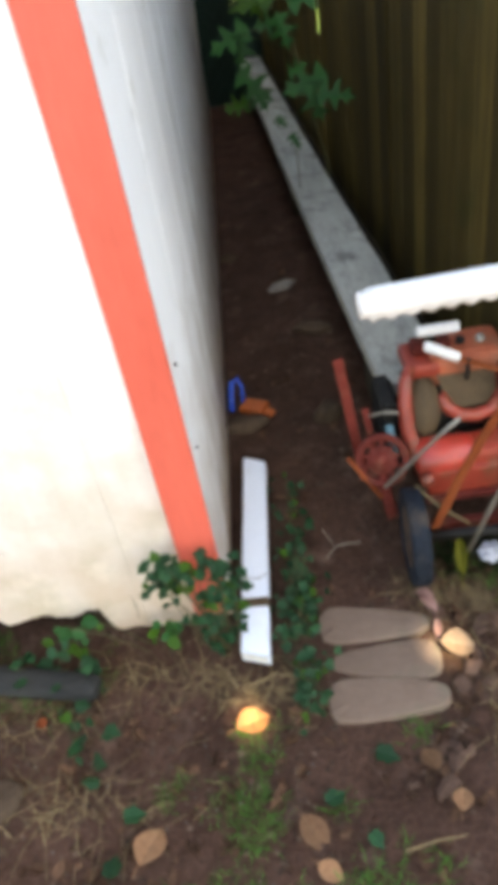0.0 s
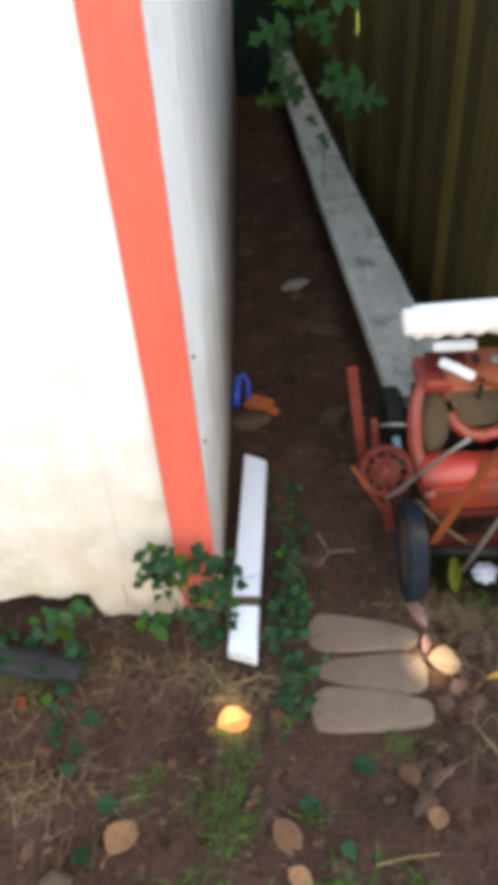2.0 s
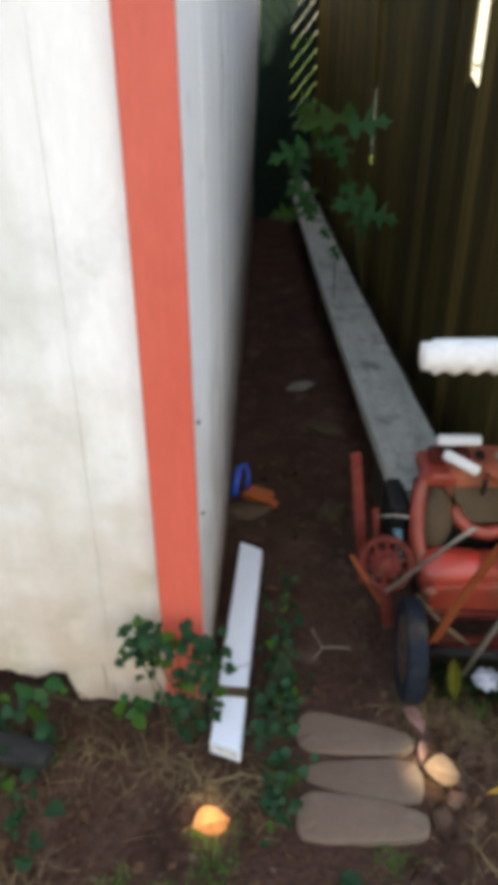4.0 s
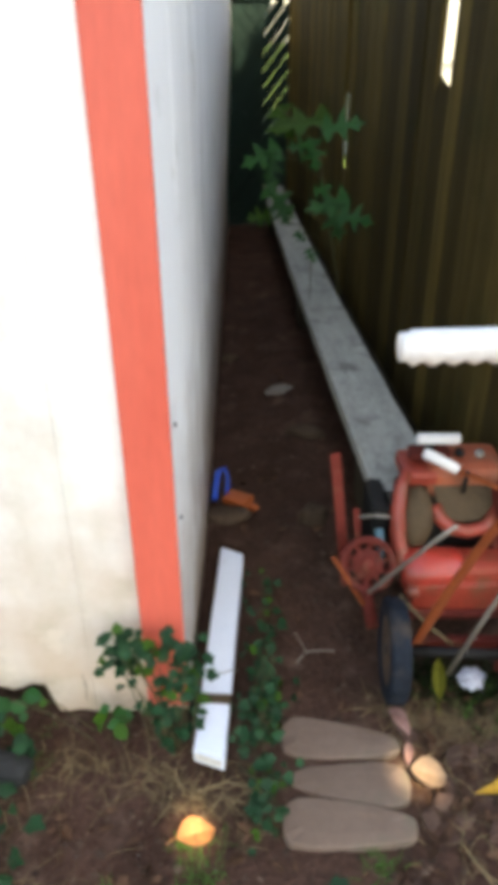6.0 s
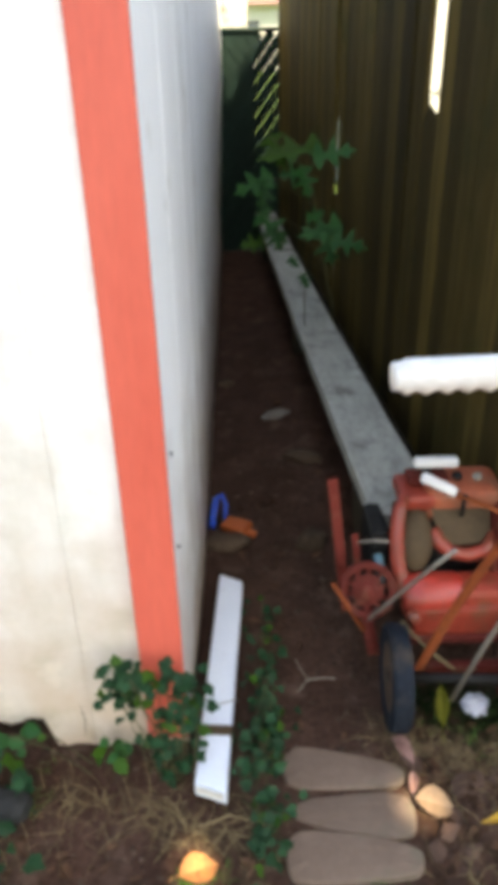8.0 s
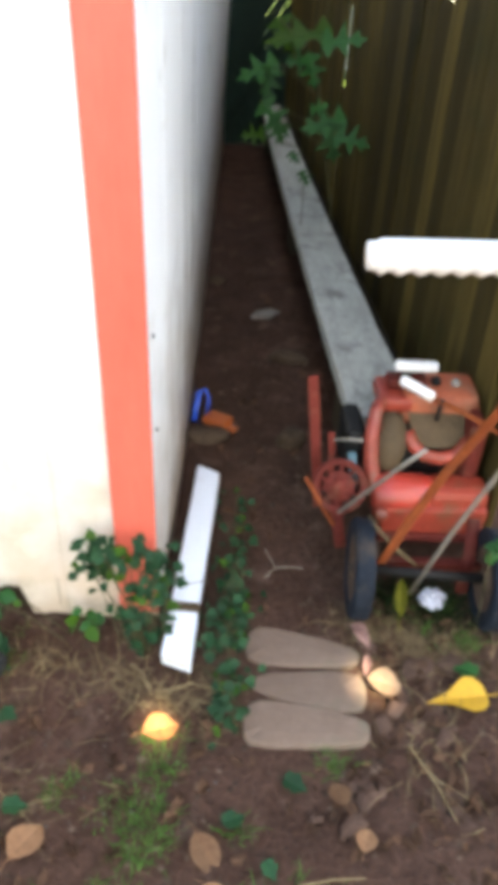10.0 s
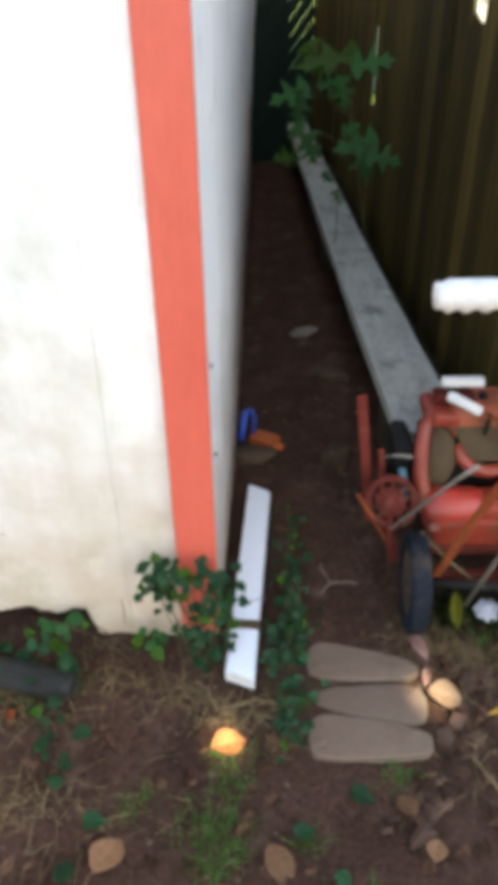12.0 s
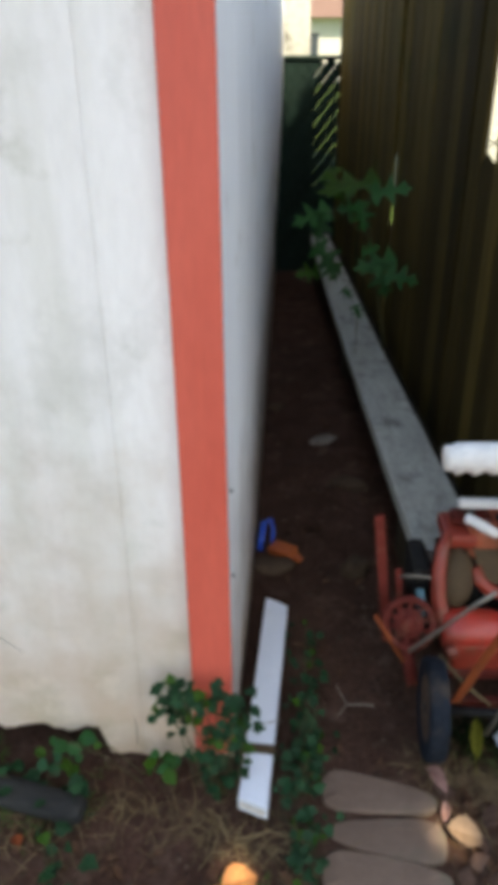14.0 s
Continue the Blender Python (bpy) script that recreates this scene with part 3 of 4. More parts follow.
# ---- garden tiller ----
def build_tiller():
    tiller = thing("garden_tiller", (0.62, 0.19, 0), "old red garden tiller with rusty handles and white grips", "tiller")

    def wheel(x, y):
        m = aim((x, y, 0.119), (0.997, -0.05, 0)) @ Matrix.Diagonal((0.82, 0.82, 0.62, 1))
        bm = bmesh.new()
        lathe(bm, [(0.014, -0.03), (0.03, -0.03), (0.032, -0.012), (0.07, -0.008), (0.088, -0.026), (0.096, -0.03), (0.096, 0.03), (0.088, 0.026),
                   (0.07, 0.008), (0.032, 0.012), (0.03, 0.03), (0.014, 0.03)], m, 28)
        w = part("wheel", bm, BROWN_RIM, tiller, "rusty brown wheel rim", smooth=True)
        bm = bmesh.new()
        lathe(bm, [(0.094, -0.026), (0.102, -0.035), (0.132, -0.0365), (0.1425, -0.034), (0.145, -0.020), (0.1455, 0), (0.145, 0.020), (0.1425, 0.034),
                   (0.132, 0.0365), (0.102, 0.035), (0.094, 0.026)], m, 40)
        tyre = part("tyre", bm, RUBBER, w, "dusty blue-black rubber tyre", smooth=True)
        for k in range(26):
            for s in (-1, 1):
                bm = bmesh.new()
                a = 2 * math.pi * (k + 0.25 * s) / 26
                spin = m @ Matrix.Rotation(a, 4, "Z")
                box(bm, (0.139, -0.010, 0.006 * s - 0.010), (0.1468, 0.001, 0.006 * s + 0.010), 0.0,
                    spin @ Matrix.Translation((0, 0, 0.014 * s)) @ Matrix.Rotation(0.5 * s, 4, "X"))
                part("tread_lug", bm, RUBBER, w)

    wheel(0.472, 0.082)
    wheel(0.780, 0.060)

    def rod(name, pts, r, mat, label="", flat=1.0, sides=10):
        bm = bmesh.new()
        tube(bm, pts, r, sides, flat)
        return part(name, bm, mat, tiller, label, smooth=True)

    def block(name, lo, hi, bevel, mat, label="", turn=None):
        bm = bmesh.new()
        box(bm, lo, hi, bevel, turn)
        return part(name, bm, mat, tiller, label, smooth=False)

    rod("axle", [(0.45, 0.084, 0.119), (0.80, 0.058, 0.119)], 0.012, BLACK_IRON)
    # lower frame and gear case
    block("frame_bar", (0.515, 0.115, 0.085), (0.785, 0.140, 0.108), 0.004, DULL_RED)
    block("gear_case", (0.55, 0.245, 0.09), (0.74, 0.38, 0.2), 0.02, BLACK_IRON)
    bm = bmesh.new()
    tube(bm, [(0.510, 0.262, 0.205), (0.516, 0.262, 0.205), (0.56, 0.262, 0.207), (0.64, 0.262, 0.205), (0.655, 0.262, 0.203)], [0.03, 0.052, 0.056, 0.054, 0.045], 22, 1.0)
    part("front_cover", bm, GLOSS_RED, tiller, "glossy red rounded cover", smooth=True)
    block("front_panel", (0.640, 0.215, 0.150), (0.795, 0.30, 0.250), 0.022, RED_PAINT)
    block("front_panel", (0.532, 0.205, 0.108), (0.795, 0.232, 0.205), 0.010, RED_PAINT)
    block("cover_ridge", (0.525, 0.188, 0.110), (0.785, 0.204, 0.132), 0.007, DULL_RED)
    # engine housing
    bm = bmesh.new()
    tube(bm, [(0.522, 0.36, 0.425), (0.507, 0.335, 0.40), (0.500, 0.31, 0.35), (0.502, 0.29, 0.29), (0.512, 0.27, 0.235), (0.53, 0.255, 0.20)],
         [0.014, 0.017, 0.018, 0.019, 0.022, 0.026], 12)
    part("side_shroud", bm, RED_PAINT, tiller, "red curved edge of the engine shroud", smooth=True)
    bm = bmesh.new()
    lathe(bm, [(0.0001, 0.03), (0.022, 0.028), (0.038, 0.018), (0.045, 0.0), (0.045, -0.06)], aim((0.548, 0.325, 0.320), (-0.1, -0.9, 0.45)) @ Matrix.Diagonal((1, 1.75, 1, 1)), 26)
    part("filter_cover", bm, TAN_COVER, tiller, "grimy brown rounded filter cover", smooth=True)
    block("engine_core", (0.520, 0.36, 0.16), (0.76, 0.48, 0.34), 0.01, BLACK_IRON)
    block("fuel_tank", (0.575, 0.36, 0.345), (0.768, 0.49, 0.436), 0.024, FADED_RED, "faded orange-red fuel tank")
    block("tank_edge", (0.515, 0.355, 0.385), (0.60, 0.475, 0.424), 0.012, RED_PAINT)
    block("carburettor", (0.540, 0.40, 0.428), (0.64, 0.455, 0.450), 0.008, DULL_RED)
    bm = bmesh.new()
    back, front = [], []
    for x, z in ((0.588, 0.400), (0.752, 0.405), (0.742, 0.345), (0.705, 0.312), (0.632, 0.308), (0.604, 0.340)):
        front.append(bm.verts.new((x, 0.318 + 0.55 * (z - 0.31), z)))
        back.append(bm.verts.new((x, 0.42, z)))
    for k in range(6):
        bm.faces.new((front[k], front[(k + 1) % 6], back[(k + 1) % 6], back[k]))
    bm.faces.new(front)
    bm.faces.new(back[::-1])
    part("tank_front", bm, TAN_COVER, tiller, "brown grimy front of the fuel tank")
    bm = bmesh.new()
    tube(bm, [(0.592, 0.335, 0.345), (0.608, 0.318, 0.316), (0.635, 0.305, 0.296), (0.675, 0.30, 0.292), (0.715, 0.306, 0.299), (0.748, 0.325, 0.335)], 0.017, 12)
    part("tank_lip", bm, RED_PAINT, tiller, "red rounded lip under the tank", smooth=True)
    block("engine_side", (0.735, 0.28, 0.22), (0.775, 0.44, 0.40), 0.02, DULL_RED)
    for x, z in ((0.60, 0.415), (0.66, 0.445), (0.71, 0.442)):
        bm = bmesh.new()
        lathe(bm, [(0.0001, 0.012), (0.010, 0.012), (0.012, 0.008), (0.012, 0)], aim((x, 0.41, z), (0, -0.2, 1)), 14)
        part("cap", bm, BLACK_IRON if x < 0.7 else STEEL, tiller, smooth=True)
    bm = bmesh.new()
    lathe(bm, [(0.0001, 0.014), (0.012, 0.013), (0.017, 0.006), (0.017, -0.01)], aim((0.527, 0.19, 0.196), (0, -1, 0.3)), 18)
    part("knob", bm, RED_PAINT, tiller, "round red knob", smooth=True)
    for k in range(6):
        block("cooling_fin", (0.44, 0.34 + 0.022 * k, 0.17), (0.492, 0.346 + 0.022 * k, 0.33), 0.002, BLACK_IRON)
    block("engine_block", (0.445, 0.33, 0.12), (0.486, 0.47, 0.34), 0.01, BLACK_IRON)
    rod("hose", [(0.455, 0.30, 0.30), (0.46, 0.285, 0.27), (0.464, 0.285, 0.235), (0.47, 0.30, 0.20)], 0.011, TEAL, "teal blue hose")
    rod("cable", [(0.41, 0.33, 0.315), (0.45, 0.315, 0.33), (0.49, 0.30, 0.335)], 0.003, STEEL)

    # spoked rusty pulley beside the engine
    centre, way = Vector((0.424, 0.235, 0.245)), Vector((-0.12, -0.85, 0.5)).normalized()
    m = aim(centre, way)
    bm = bmesh.new()
    lathe(bm, [(0.050, -0.006), (0.064, -0.010), (0.068, -0.004), (0.068, 0.006), (0.062, 0.010), (0.050, 0.006), (0.050, -0.006)], m, 32)
    pulley = part("pulley", bm, DULL_RED, tiller, "rusty red spoked pulley", smooth=True)
    for k in range(10):
        bm = bmesh.new()
        a = 2 * math.pi * k / 10 + 0.3
        tube(bm, [m @ Vector((0.012 * math.cos(a), 0.012 * math.sin(a), 0)), m @ Vector((0.053 * math.cos(a), 0.053 * math.sin(a), 0))], 0.0055, 8, 0.5)
        part("spoke", bm, DULL_RED, pulley)
    bm = bmesh.new()
    lathe(bm, [(0.0001, 0.014), (0.014, 0.013), (0.020, 0.006), (0.022, -0.010), (0.0001, -0.012)], m, 18)
    part("hub", bm, DULL_RED, pulley, smooth=True)
    bm = bmesh.new()
    lathe(bm, [(0.0001, 0.005), (0.036, 0.003), (0.038, 0.0), (0.036, -0.004), (0.0001, -0.005)], m, 24)
    part("web", bm, DULL_RED, pulley, smooth=True)
    rod("pulley_bracket", [(0.422, 0.24, 0.235), (0.428, 0.215, 0.15), (0.438, 0.17, 0.10)], 0.016, DULL_RED, flat=0.4)
    rod("bracket_foot", [(0.340, 0.235, 0.268), (0.375, 0.215, 0.215), (0.415, 0.20, 0.15)], 0.006, RUST)

    # upright lever plates
    def plate(p, q, width, mat, label=""):
        p, q = Vector(p), Vector(q)
        z = (q - p).normalized()
        y = (Vector((0.14, -1, 0.5)) - z * z.dot(Vector((0.14, -1, 0.5)))).normalized()
        m = Matrix.Translation((p + q) / 2) @ Matrix((y.cross(z), y, z)).transposed().to_4x4()
        h = (q - p).length / 2
        block("lever_plate", (-width / 2, -0.004, -h), (width / 2, 0.004, h), 0.002, mat, label, m)

    plate((0.392, 0.33, 0.10), (0.347, 0.36, 0.480), 0.026, DULL_RED, "upright dull red lever plate")
    plate((0.424, 0.30, 0.14), (0.405, 0.345, 0.33), 0.017, DULL_RED)
    rod("lever_shaft", [(0.37, 0.345, 0.14), (0.42, 0.33, 0.15), (0.50, 0.33, 0.15)], 0.008, BLACK_IRON)

    # pull handle and throttle lever with white grips
    block("pull_handle", (0.554, 0.412, 0.470), (0.662, 0.436, 0.493), 0.007, WHITE_GRIP, "white plastic pull handle")
    block("pull_mount", (0.575, 0.418, 0.435), (0.60, 0.43, 0.472), 0.003, BLACK_IRON)
    lever = rod("throttle_lever", [(0.630, 0.345, 0.444), (0.72, 0.305, 0.420), (0.80, 0.27, 0.39)], 0.009, RUST, "rusty brown throttle lever", 0.6)
    bm = bmesh.new()
    tube(bm, [(0.562, 0.372, 0.472), (0.566, 0.371, 0.471), (0.638, 0.343, 0.444), (0.642, 0.342, 0.443)], [0.009, 0.0135, 0.0135, 0.010], 14)
    part("lever_grip", bm, WHITE_GRIP, lever, "white rubber lever grip", smooth=True)
    rod("lever_post", [(0.66, 0.33, 0.443), (0.66, 0.34, 0.38)], 0.006, BLACK_IRON)

    # handles and stay rods
    rod("handle_bar", [(0.522, 0.105, 0.10), (0.530, 0.09, 0.15), (0.560, 0.045, 0.32), (0.594, 0.0, 0.478), (0.640, -0.10, 0.72), (0.70, -0.25, 0.93), (0.735, -0.36, 1.04)],
        0.0195, RUST, "flat rusty orange handle bar", 0.3)
    rod("handle_bar", [(0.800, 0.115, 0.08), (0.795, 0.10, 0.16), (0.800, 0.05, 0.32), (0.805, 0.0, 0.46), (0.81, -0.1, 0.70), (0.80, -0.25, 0.93), (0.79, -0.38, 1.05)],
        0.0145, RUST, "flat rusty orange handle bar", 0.45)
    rod("stay_rod", [(0.596, 0.055, 0.07), (0.625, -0.03, 0.34), (0.668, -0.1, 0.59), (0.73, -0.22, 0.80)], 0.0055, STEEL, "thin grey stay rod")
    rod("stay_rod", [(0.416, 0.155, 0.228), (0.529, 0.10, 0.412), (0.562, 0.062, 0.485)], 0.0048, STEEL, "thin grey stay rod")
    rod("side_leg", [(0.748, 0.17, 0.21), (0.742, 0.12, 0.13), (0.735, 0.10, 0.03)], 0.016, DULL_RED, "rusty red flat leg of the frame", 0.4)
    rod("strap", [(0.488, 0.15, 0.222), (0.545, 0.12, 0.165), (0.610, 0.098, 0.118)], 0.006, STRAW, "yellowish strap", 0.35)
    # crossbar with moulded white grip
    rod("crossbar", [(0.30, -0.478, 1.106), (0.52, -0.468, 1.106), (0.66, -0.44, 1.09), (0.735, -0.36, 1.04)], 0.010, RUST)
    bm = bmesh.new()
    pts, rad = [], []
    n = 60
    for k in range(n + 1):
        x = 0.288 + 0.25 * k / n
        pts.append((x, -0.48 + 0.012 * k / n, 1.106))
        rad.append(0.0175 if 2 < k < n - 2 else 0.0145)
    tube(bm, pts, rad, 20)
    for v in bm.verts:
        d = v.co.z - 1.106
        if d < 0 and v.co.x > 0.295:
            v.co.z += -0.0022 * math.sin((v.co.x - 0.295) * 2 * math.pi / 0.021) * min(1, -d / 0.01)
    part("handle_grip", bm, WHITE_GRIP, tiller, "white rubber handle grip with finger ridges", smooth=True)


build_tiller()


# ---- plants ----
def build_ivy():
    shapes = {}
    for kind in ("ivy", "oval"):
        for k in range(4):
            bm = bmesh.new()
            leaf(bm, Matrix.Identity(4), 1.0, kind, (0.8, 0.88, 0.95, 1.0)[k], (0.1, 0.2, 0.28, 0.15)[k], (0.1, 0.22, 0.15, 0.3)[k])
            for mat in (IVY_LEAF, FRESH_LEAF, SAPLING_LEAF):
                me = bpy.data.meshes.new("leaf")
                bm.to_mesh(me)
                me.materials.append(mat)
                shapes[kind, k, mat.name] = me
            bm.free()

    def ivy(label, spots, size, mats=(IVY_LEAF, FRESH_LEAF), fresh=0.08, up=0.9, kind="ivy"):
        """spots: (centre, spread, count) clouds of leaves on thin stems."""
        plant = thing("ivy", (spots[0][0][0], spots[0][0][1], 0), label, "ivy plant")
        back = plant.matrix_world.inverted()
        for c, spread, count in spots:
            foot = Vector((0.7 * spots[-1][0][0] + 0.3 * c[0], 0.7 * spots[-1][0][1] + 0.3 * c[1], 0.0))
            for k in range(int(count * 1.8)):
                p = Vector([random.gauss(c[i], spread[i] * 0.5) for i in range(3)])
                p.z = max(p.z, ground_height(p.x, p.y) + 0.012)
                toward = Vector((random.uniform(-1, 1), random.uniform(-1.2, 0.3), random.uniform(-0.3, 0.7))).normalized()
                face = Vector((random.gauss(0, 0.6), -0.5 + random.gauss(0, 0.6), up * random.uniform(0.4, 1.2))).normalized()
                x = (toward - face * toward.dot(face)).normalized()
                m = Matrix.Translation(p) @ Matrix((x, face.cross(x), face)).transposed().to_4x4()
                mat = mats[1] if random.random() < fresh else mats[0]
                ob = new("leaf", shapes[kind, random.randrange(4), mat.name])
                ob.parent = plant
                ob.matrix_parent_inverse = back
                ob.matrix_basis = m @ Matrix.Scale(size * random.uniform(0.6, 1.2), 4)
                if k % 8 == 0:
                    a = foot + Vector((random.uniform(-0.03, 0.03), random.uniform(-0.02, 0.02), 0))
                    bm = bmesh.new()
                    tube(bm, [a, (a + p) / 2 + Vector((0, 0, 0.02)), p], 0.0013, 5)
                    part("stem", bm, STEM, plant)

    ivy("dark green ivy climbing over the foot of the red corner board",
        [((-0.128, -0.05, 0.262), (0.05, 0.03, 0.045), 18), ((-0.065, -0.055, 0.272), (0.05, 0.03, 0.045), 15), ((0.012, -0.06, 0.235), (0.035, 0.04, 0.08), 24),
         ((-0.040, -0.06, 0.13), (0.05, 0.04, 0.06), 13), ((-0.10, -0.06, 0.22), (0.05, 0.03, 0.045), 8), ((-0.02, -0.08, 0.06), (0.05, 0.04, 0.05), 14)], 0.026, fresh=0.12)
    ivy("dark green ivy trailing on the soil beside the white trim piece",
        [((0.175, 0.14, 0.04), (0.045, 0.12, 0.04), 20), ((0.170, -0.03, 0.05), (0.05, 0.13, 0.04), 44), ((0.172, -0.20, 0.035), (0.04, 0.12, 0.03), 28),
         ((0.165, 0.40, 0.02), (0.07, 0.12, 0.02), 9), ((0.125, -0.115, 0.075), (0.015, 0.03, 0.02), 3)], 0.025, fresh=0.1)
    ivy("light green weed sprouting under the rotted shed sheet",
        [((-0.36, -0.04, 0.10), (0.08, 0.03, 0.03), 6), ((-0.145, -0.05, 0.055), (0.05, 0.03, 0.03), 5)], 0.036, (SAPLING_LEAF, FRESH_LEAF), 0.3, kind="oval")
    ivy("dark ivy beside the grey log",
        [((-0.36, -0.17, 0.06), (0.07, 0.09, 0.05), 7), ((-0.33, -0.28, 0.03), (0.04, 0.08, 0.03), 5), ((-0.47, -0.08, 0.05), (0.16, 0.05, 0.04), 9)], 0.034)
    ivy("green weeds growing round the tiller wheels",
        [((0.733, -0.030, 0.297), (0.025, 0.02, 0.015), 4)], 0.045,
        (SAPLING_LEAF, FRESH_LEAF), 0.2, kind="oval")


build_ivy()


def build_sapling():
    plant = thing("sapling", (0.575, 2.2, 0), "leafy sapling with lobed leaves hanging over the plank", "sapling")
    bm = bmesh.new()
    tube(bm, [(0.575, 2.2, 0), (0.565, 2.18, 0.3), (0.50, 2.14, 0.6), (0.44, 2.15, 0.93)], [0.008, 0.007, 0.005, 0.003], 8)
    part("stem", bm, STEM, plant, smooth=True)
    bm = bmesh.new()
    tube(bm, [(0.425, 2.05, 0.26), (0.424, 2.04, 0.36), (0.42, 2.02, 0.47)], 0.0022, 6)
    part("stem", bm, STEM, plant, smooth=True)
    # each leaf: foot, tip, 1 for the yellow-green material
    places = (
        # yellow-green on this first leaf stands in for sun shining through it
        ((0.488, 2.150, 1.002), (0.219, 2.110, 0.978), 1),
        ((0.446, 1.950, 0.985), (0.603, 1.910, 1.029), 0),
        ((0.400, 2.050, 0.936), (0.439, 2.010, 0.821), 0),
        ((0.412, 2.050, 0.908), (0.307, 2.010, 0.922), 0),
        ((0.286, 2.200, 0.880), (0.117, 2.160, 0.827), 0),
        ((0.268, 2.180, 0.868), (0.236, 2.140, 0.749), 0),
        ((0.231, 2.150, 0.735), (0.357, 2.110, 0.617), 0),
        ((0.274, 2.120, 0.677), (0.326, 2.080, 0.591), 0),
        ((0.550, 1.900, 0.737), (0.376, 1.860, 0.711), 0),
        ((0.483, 1.880, 0.721), (0.523, 1.840, 0.584), 0),
        ((0.515, 1.850, 0.683), (0.649, 1.810, 0.671), 0),
        ((0.248, 2.200, 0.599), (0.142, 2.160, 0.605), 1),
        ((0.351, 2.000, 0.579), (0.391, 1.960, 0.554), 0),
        ((0.399, 1.950, 0.521), (0.432, 1.910, 0.477), 0),
        ((0.282, 2.250, 1.037), (0.353, 2.210, 0.914), 1),
        ((0.416, 1.900, 0.761), (0.477, 1.860, 0.801), 0),
    )
    for foot, tip, fresh in places:
        foot, tip = Vector(foot), Vector(tip)
        x = (tip - foot).normalized()
        face = Vector((random.uniform(-0.25, 0.25), -0.75, 0.65 + random.uniform(-0.2, 0.2)))
        face = (face - x * face.dot(x)).normalized()
        m = Matrix.Translation(foot) @ Matrix((x, face.cross(x), face)).transposed().to_4x4()
        size = (tip - foot).length
        bm = bmesh.new()
        leaf(bm, m, size, "cut", min(0.72, 0.10 / size), 0.14, 0.14)
        part("leaf", bm, FRESH_LEAF if fresh else SAPLING_LEAF, plant)
        bm = bmesh.new()
        if foot.z < 0.5 and foot.x < 0.44 and foot.y < 2.1:
            root = Vector((0.423, 2.04, foot.z - 0.04))
        else:
            h = min(0.88, max(0.15, foot.z - 0.1))
            root = Vector((0.575 - 0.15 * h, 2.2 - 0.06 * h, h))
        tube(bm, [root, (root + foot) / 2 + Vector((0, 0, 0.02)), foot], 0.0018, 5)
        part("stalk", bm, STEM, plant)


build_sapling()


def blades(name, patches, material, label, category, height=0.05, width=0.003, flat=0.0):
    """Tufts of thin blades: (x, y, spread x, spread y, count)."""
    verts, faces = [], []
    for cx, cy, sx, sy, count in patches:
        for _ in range(count):
            x, y = random.gauss(cx, sx * 0.5), random.gauss(cy, sy * 0.5)
            a, h = random.uniform(0, 2 * math.pi), height * random.uniform(0.5, 1.3)
            lean = random.uniform(0.2, 0.9) if not flat else flat * random.uniform(0.85, 1.0)
            d, s = Vector((math.cos(a), math.sin(a), 0)), Vector((-math.sin(a), math.cos(a), 0)) * width * random.uniform(0.6, 1.2)
            z = ground_height(x, y) + (0.004 if flat else -0.002)
            p = Vector((x, y, z))
            bend = Vector((-d.y, d.x, 0)) * random.uniform(-0.6, 0.6) * h
            rows = []
            for t, w in ((0, 1), (0.4, 0.9), (0.75, 0.6), (1, 0.1)):
                q = p + d * lean * h * t + bend * t * t + Vector((0, 0, (1 - lean) * h * t + (0.25 * h * t * (1 - t) if flat else 0)))
                if flat:
                    q.z = max(q.z, ground_height(q.x, q.y) + 0.003)
                rows.append((q - s * w, q + s * w))
            b = len(verts)
            for u, v in rows:
                verts += [u, v]
            faces += [(b + 2 * k, b + 2 * k + 1, b + 2 * k + 3, b + 2 * k + 2) for k in range(3)]
    me = bpy.data.meshes.new(name)
    me.from_pydata(verts, [], faces)
    me.materials.append(material)
    return tagged(new(name, me), label, category, kind="stuff")


def tufts(patches):
    """Splits (x, y, spread x, spread y, count) into small dense tufts."""
    out = []
    for cx, cy, sx, sy, count in patches:
        for _ in range(max(2, count // 12)):
            out.append((random.gauss(cx, sx * 0.5), random.gauss(cy, sy * 0.5), 0.022, 0.022, 12))
    return out


blades("grass", tufts([(0.03, -0.38, 0.05, 0.10, 220), (0.02, -0.50, 0.07, 0.10, 260), (0.0, -0.62, 0.10, 0.08, 150), (-0.12, -0.43, 0.08, 0.05, 60), (0.27, -0.64, 0.16, 0.05, 300),
                       (0.37, -0.34, 0.05, 0.03, 60), (-0.07, -0.64, 0.14, 0.05, 100), (-0.5, -0.13, 0.25, 0.09, 300), (-0.62, 0.0, 0.2, 0.08, 160), (0.64, 0.06, 0.10, 0.06, 180),
                       (0.74, -0.02, 0.06, 0.04, 90), (0.18, -0.47, 0.04, 0.02, 50), (0.70, -0.06, 0.06, 0.04, 60)]),
       GRASS, "short green grass tufts in the soil", "grass", 0.042, 0.0013)
blades("weeds", tufts([(0.60, 0.10, 0.10, 0.08, 220), (0.70, 0.09, 0.08, 0.06, 170), (0.78, 0.02, 0.05, 0.05, 60)]),
       IVY_BLADE, "long dark green weeds under the tiller", "weeds", 0.085, 0.0022)
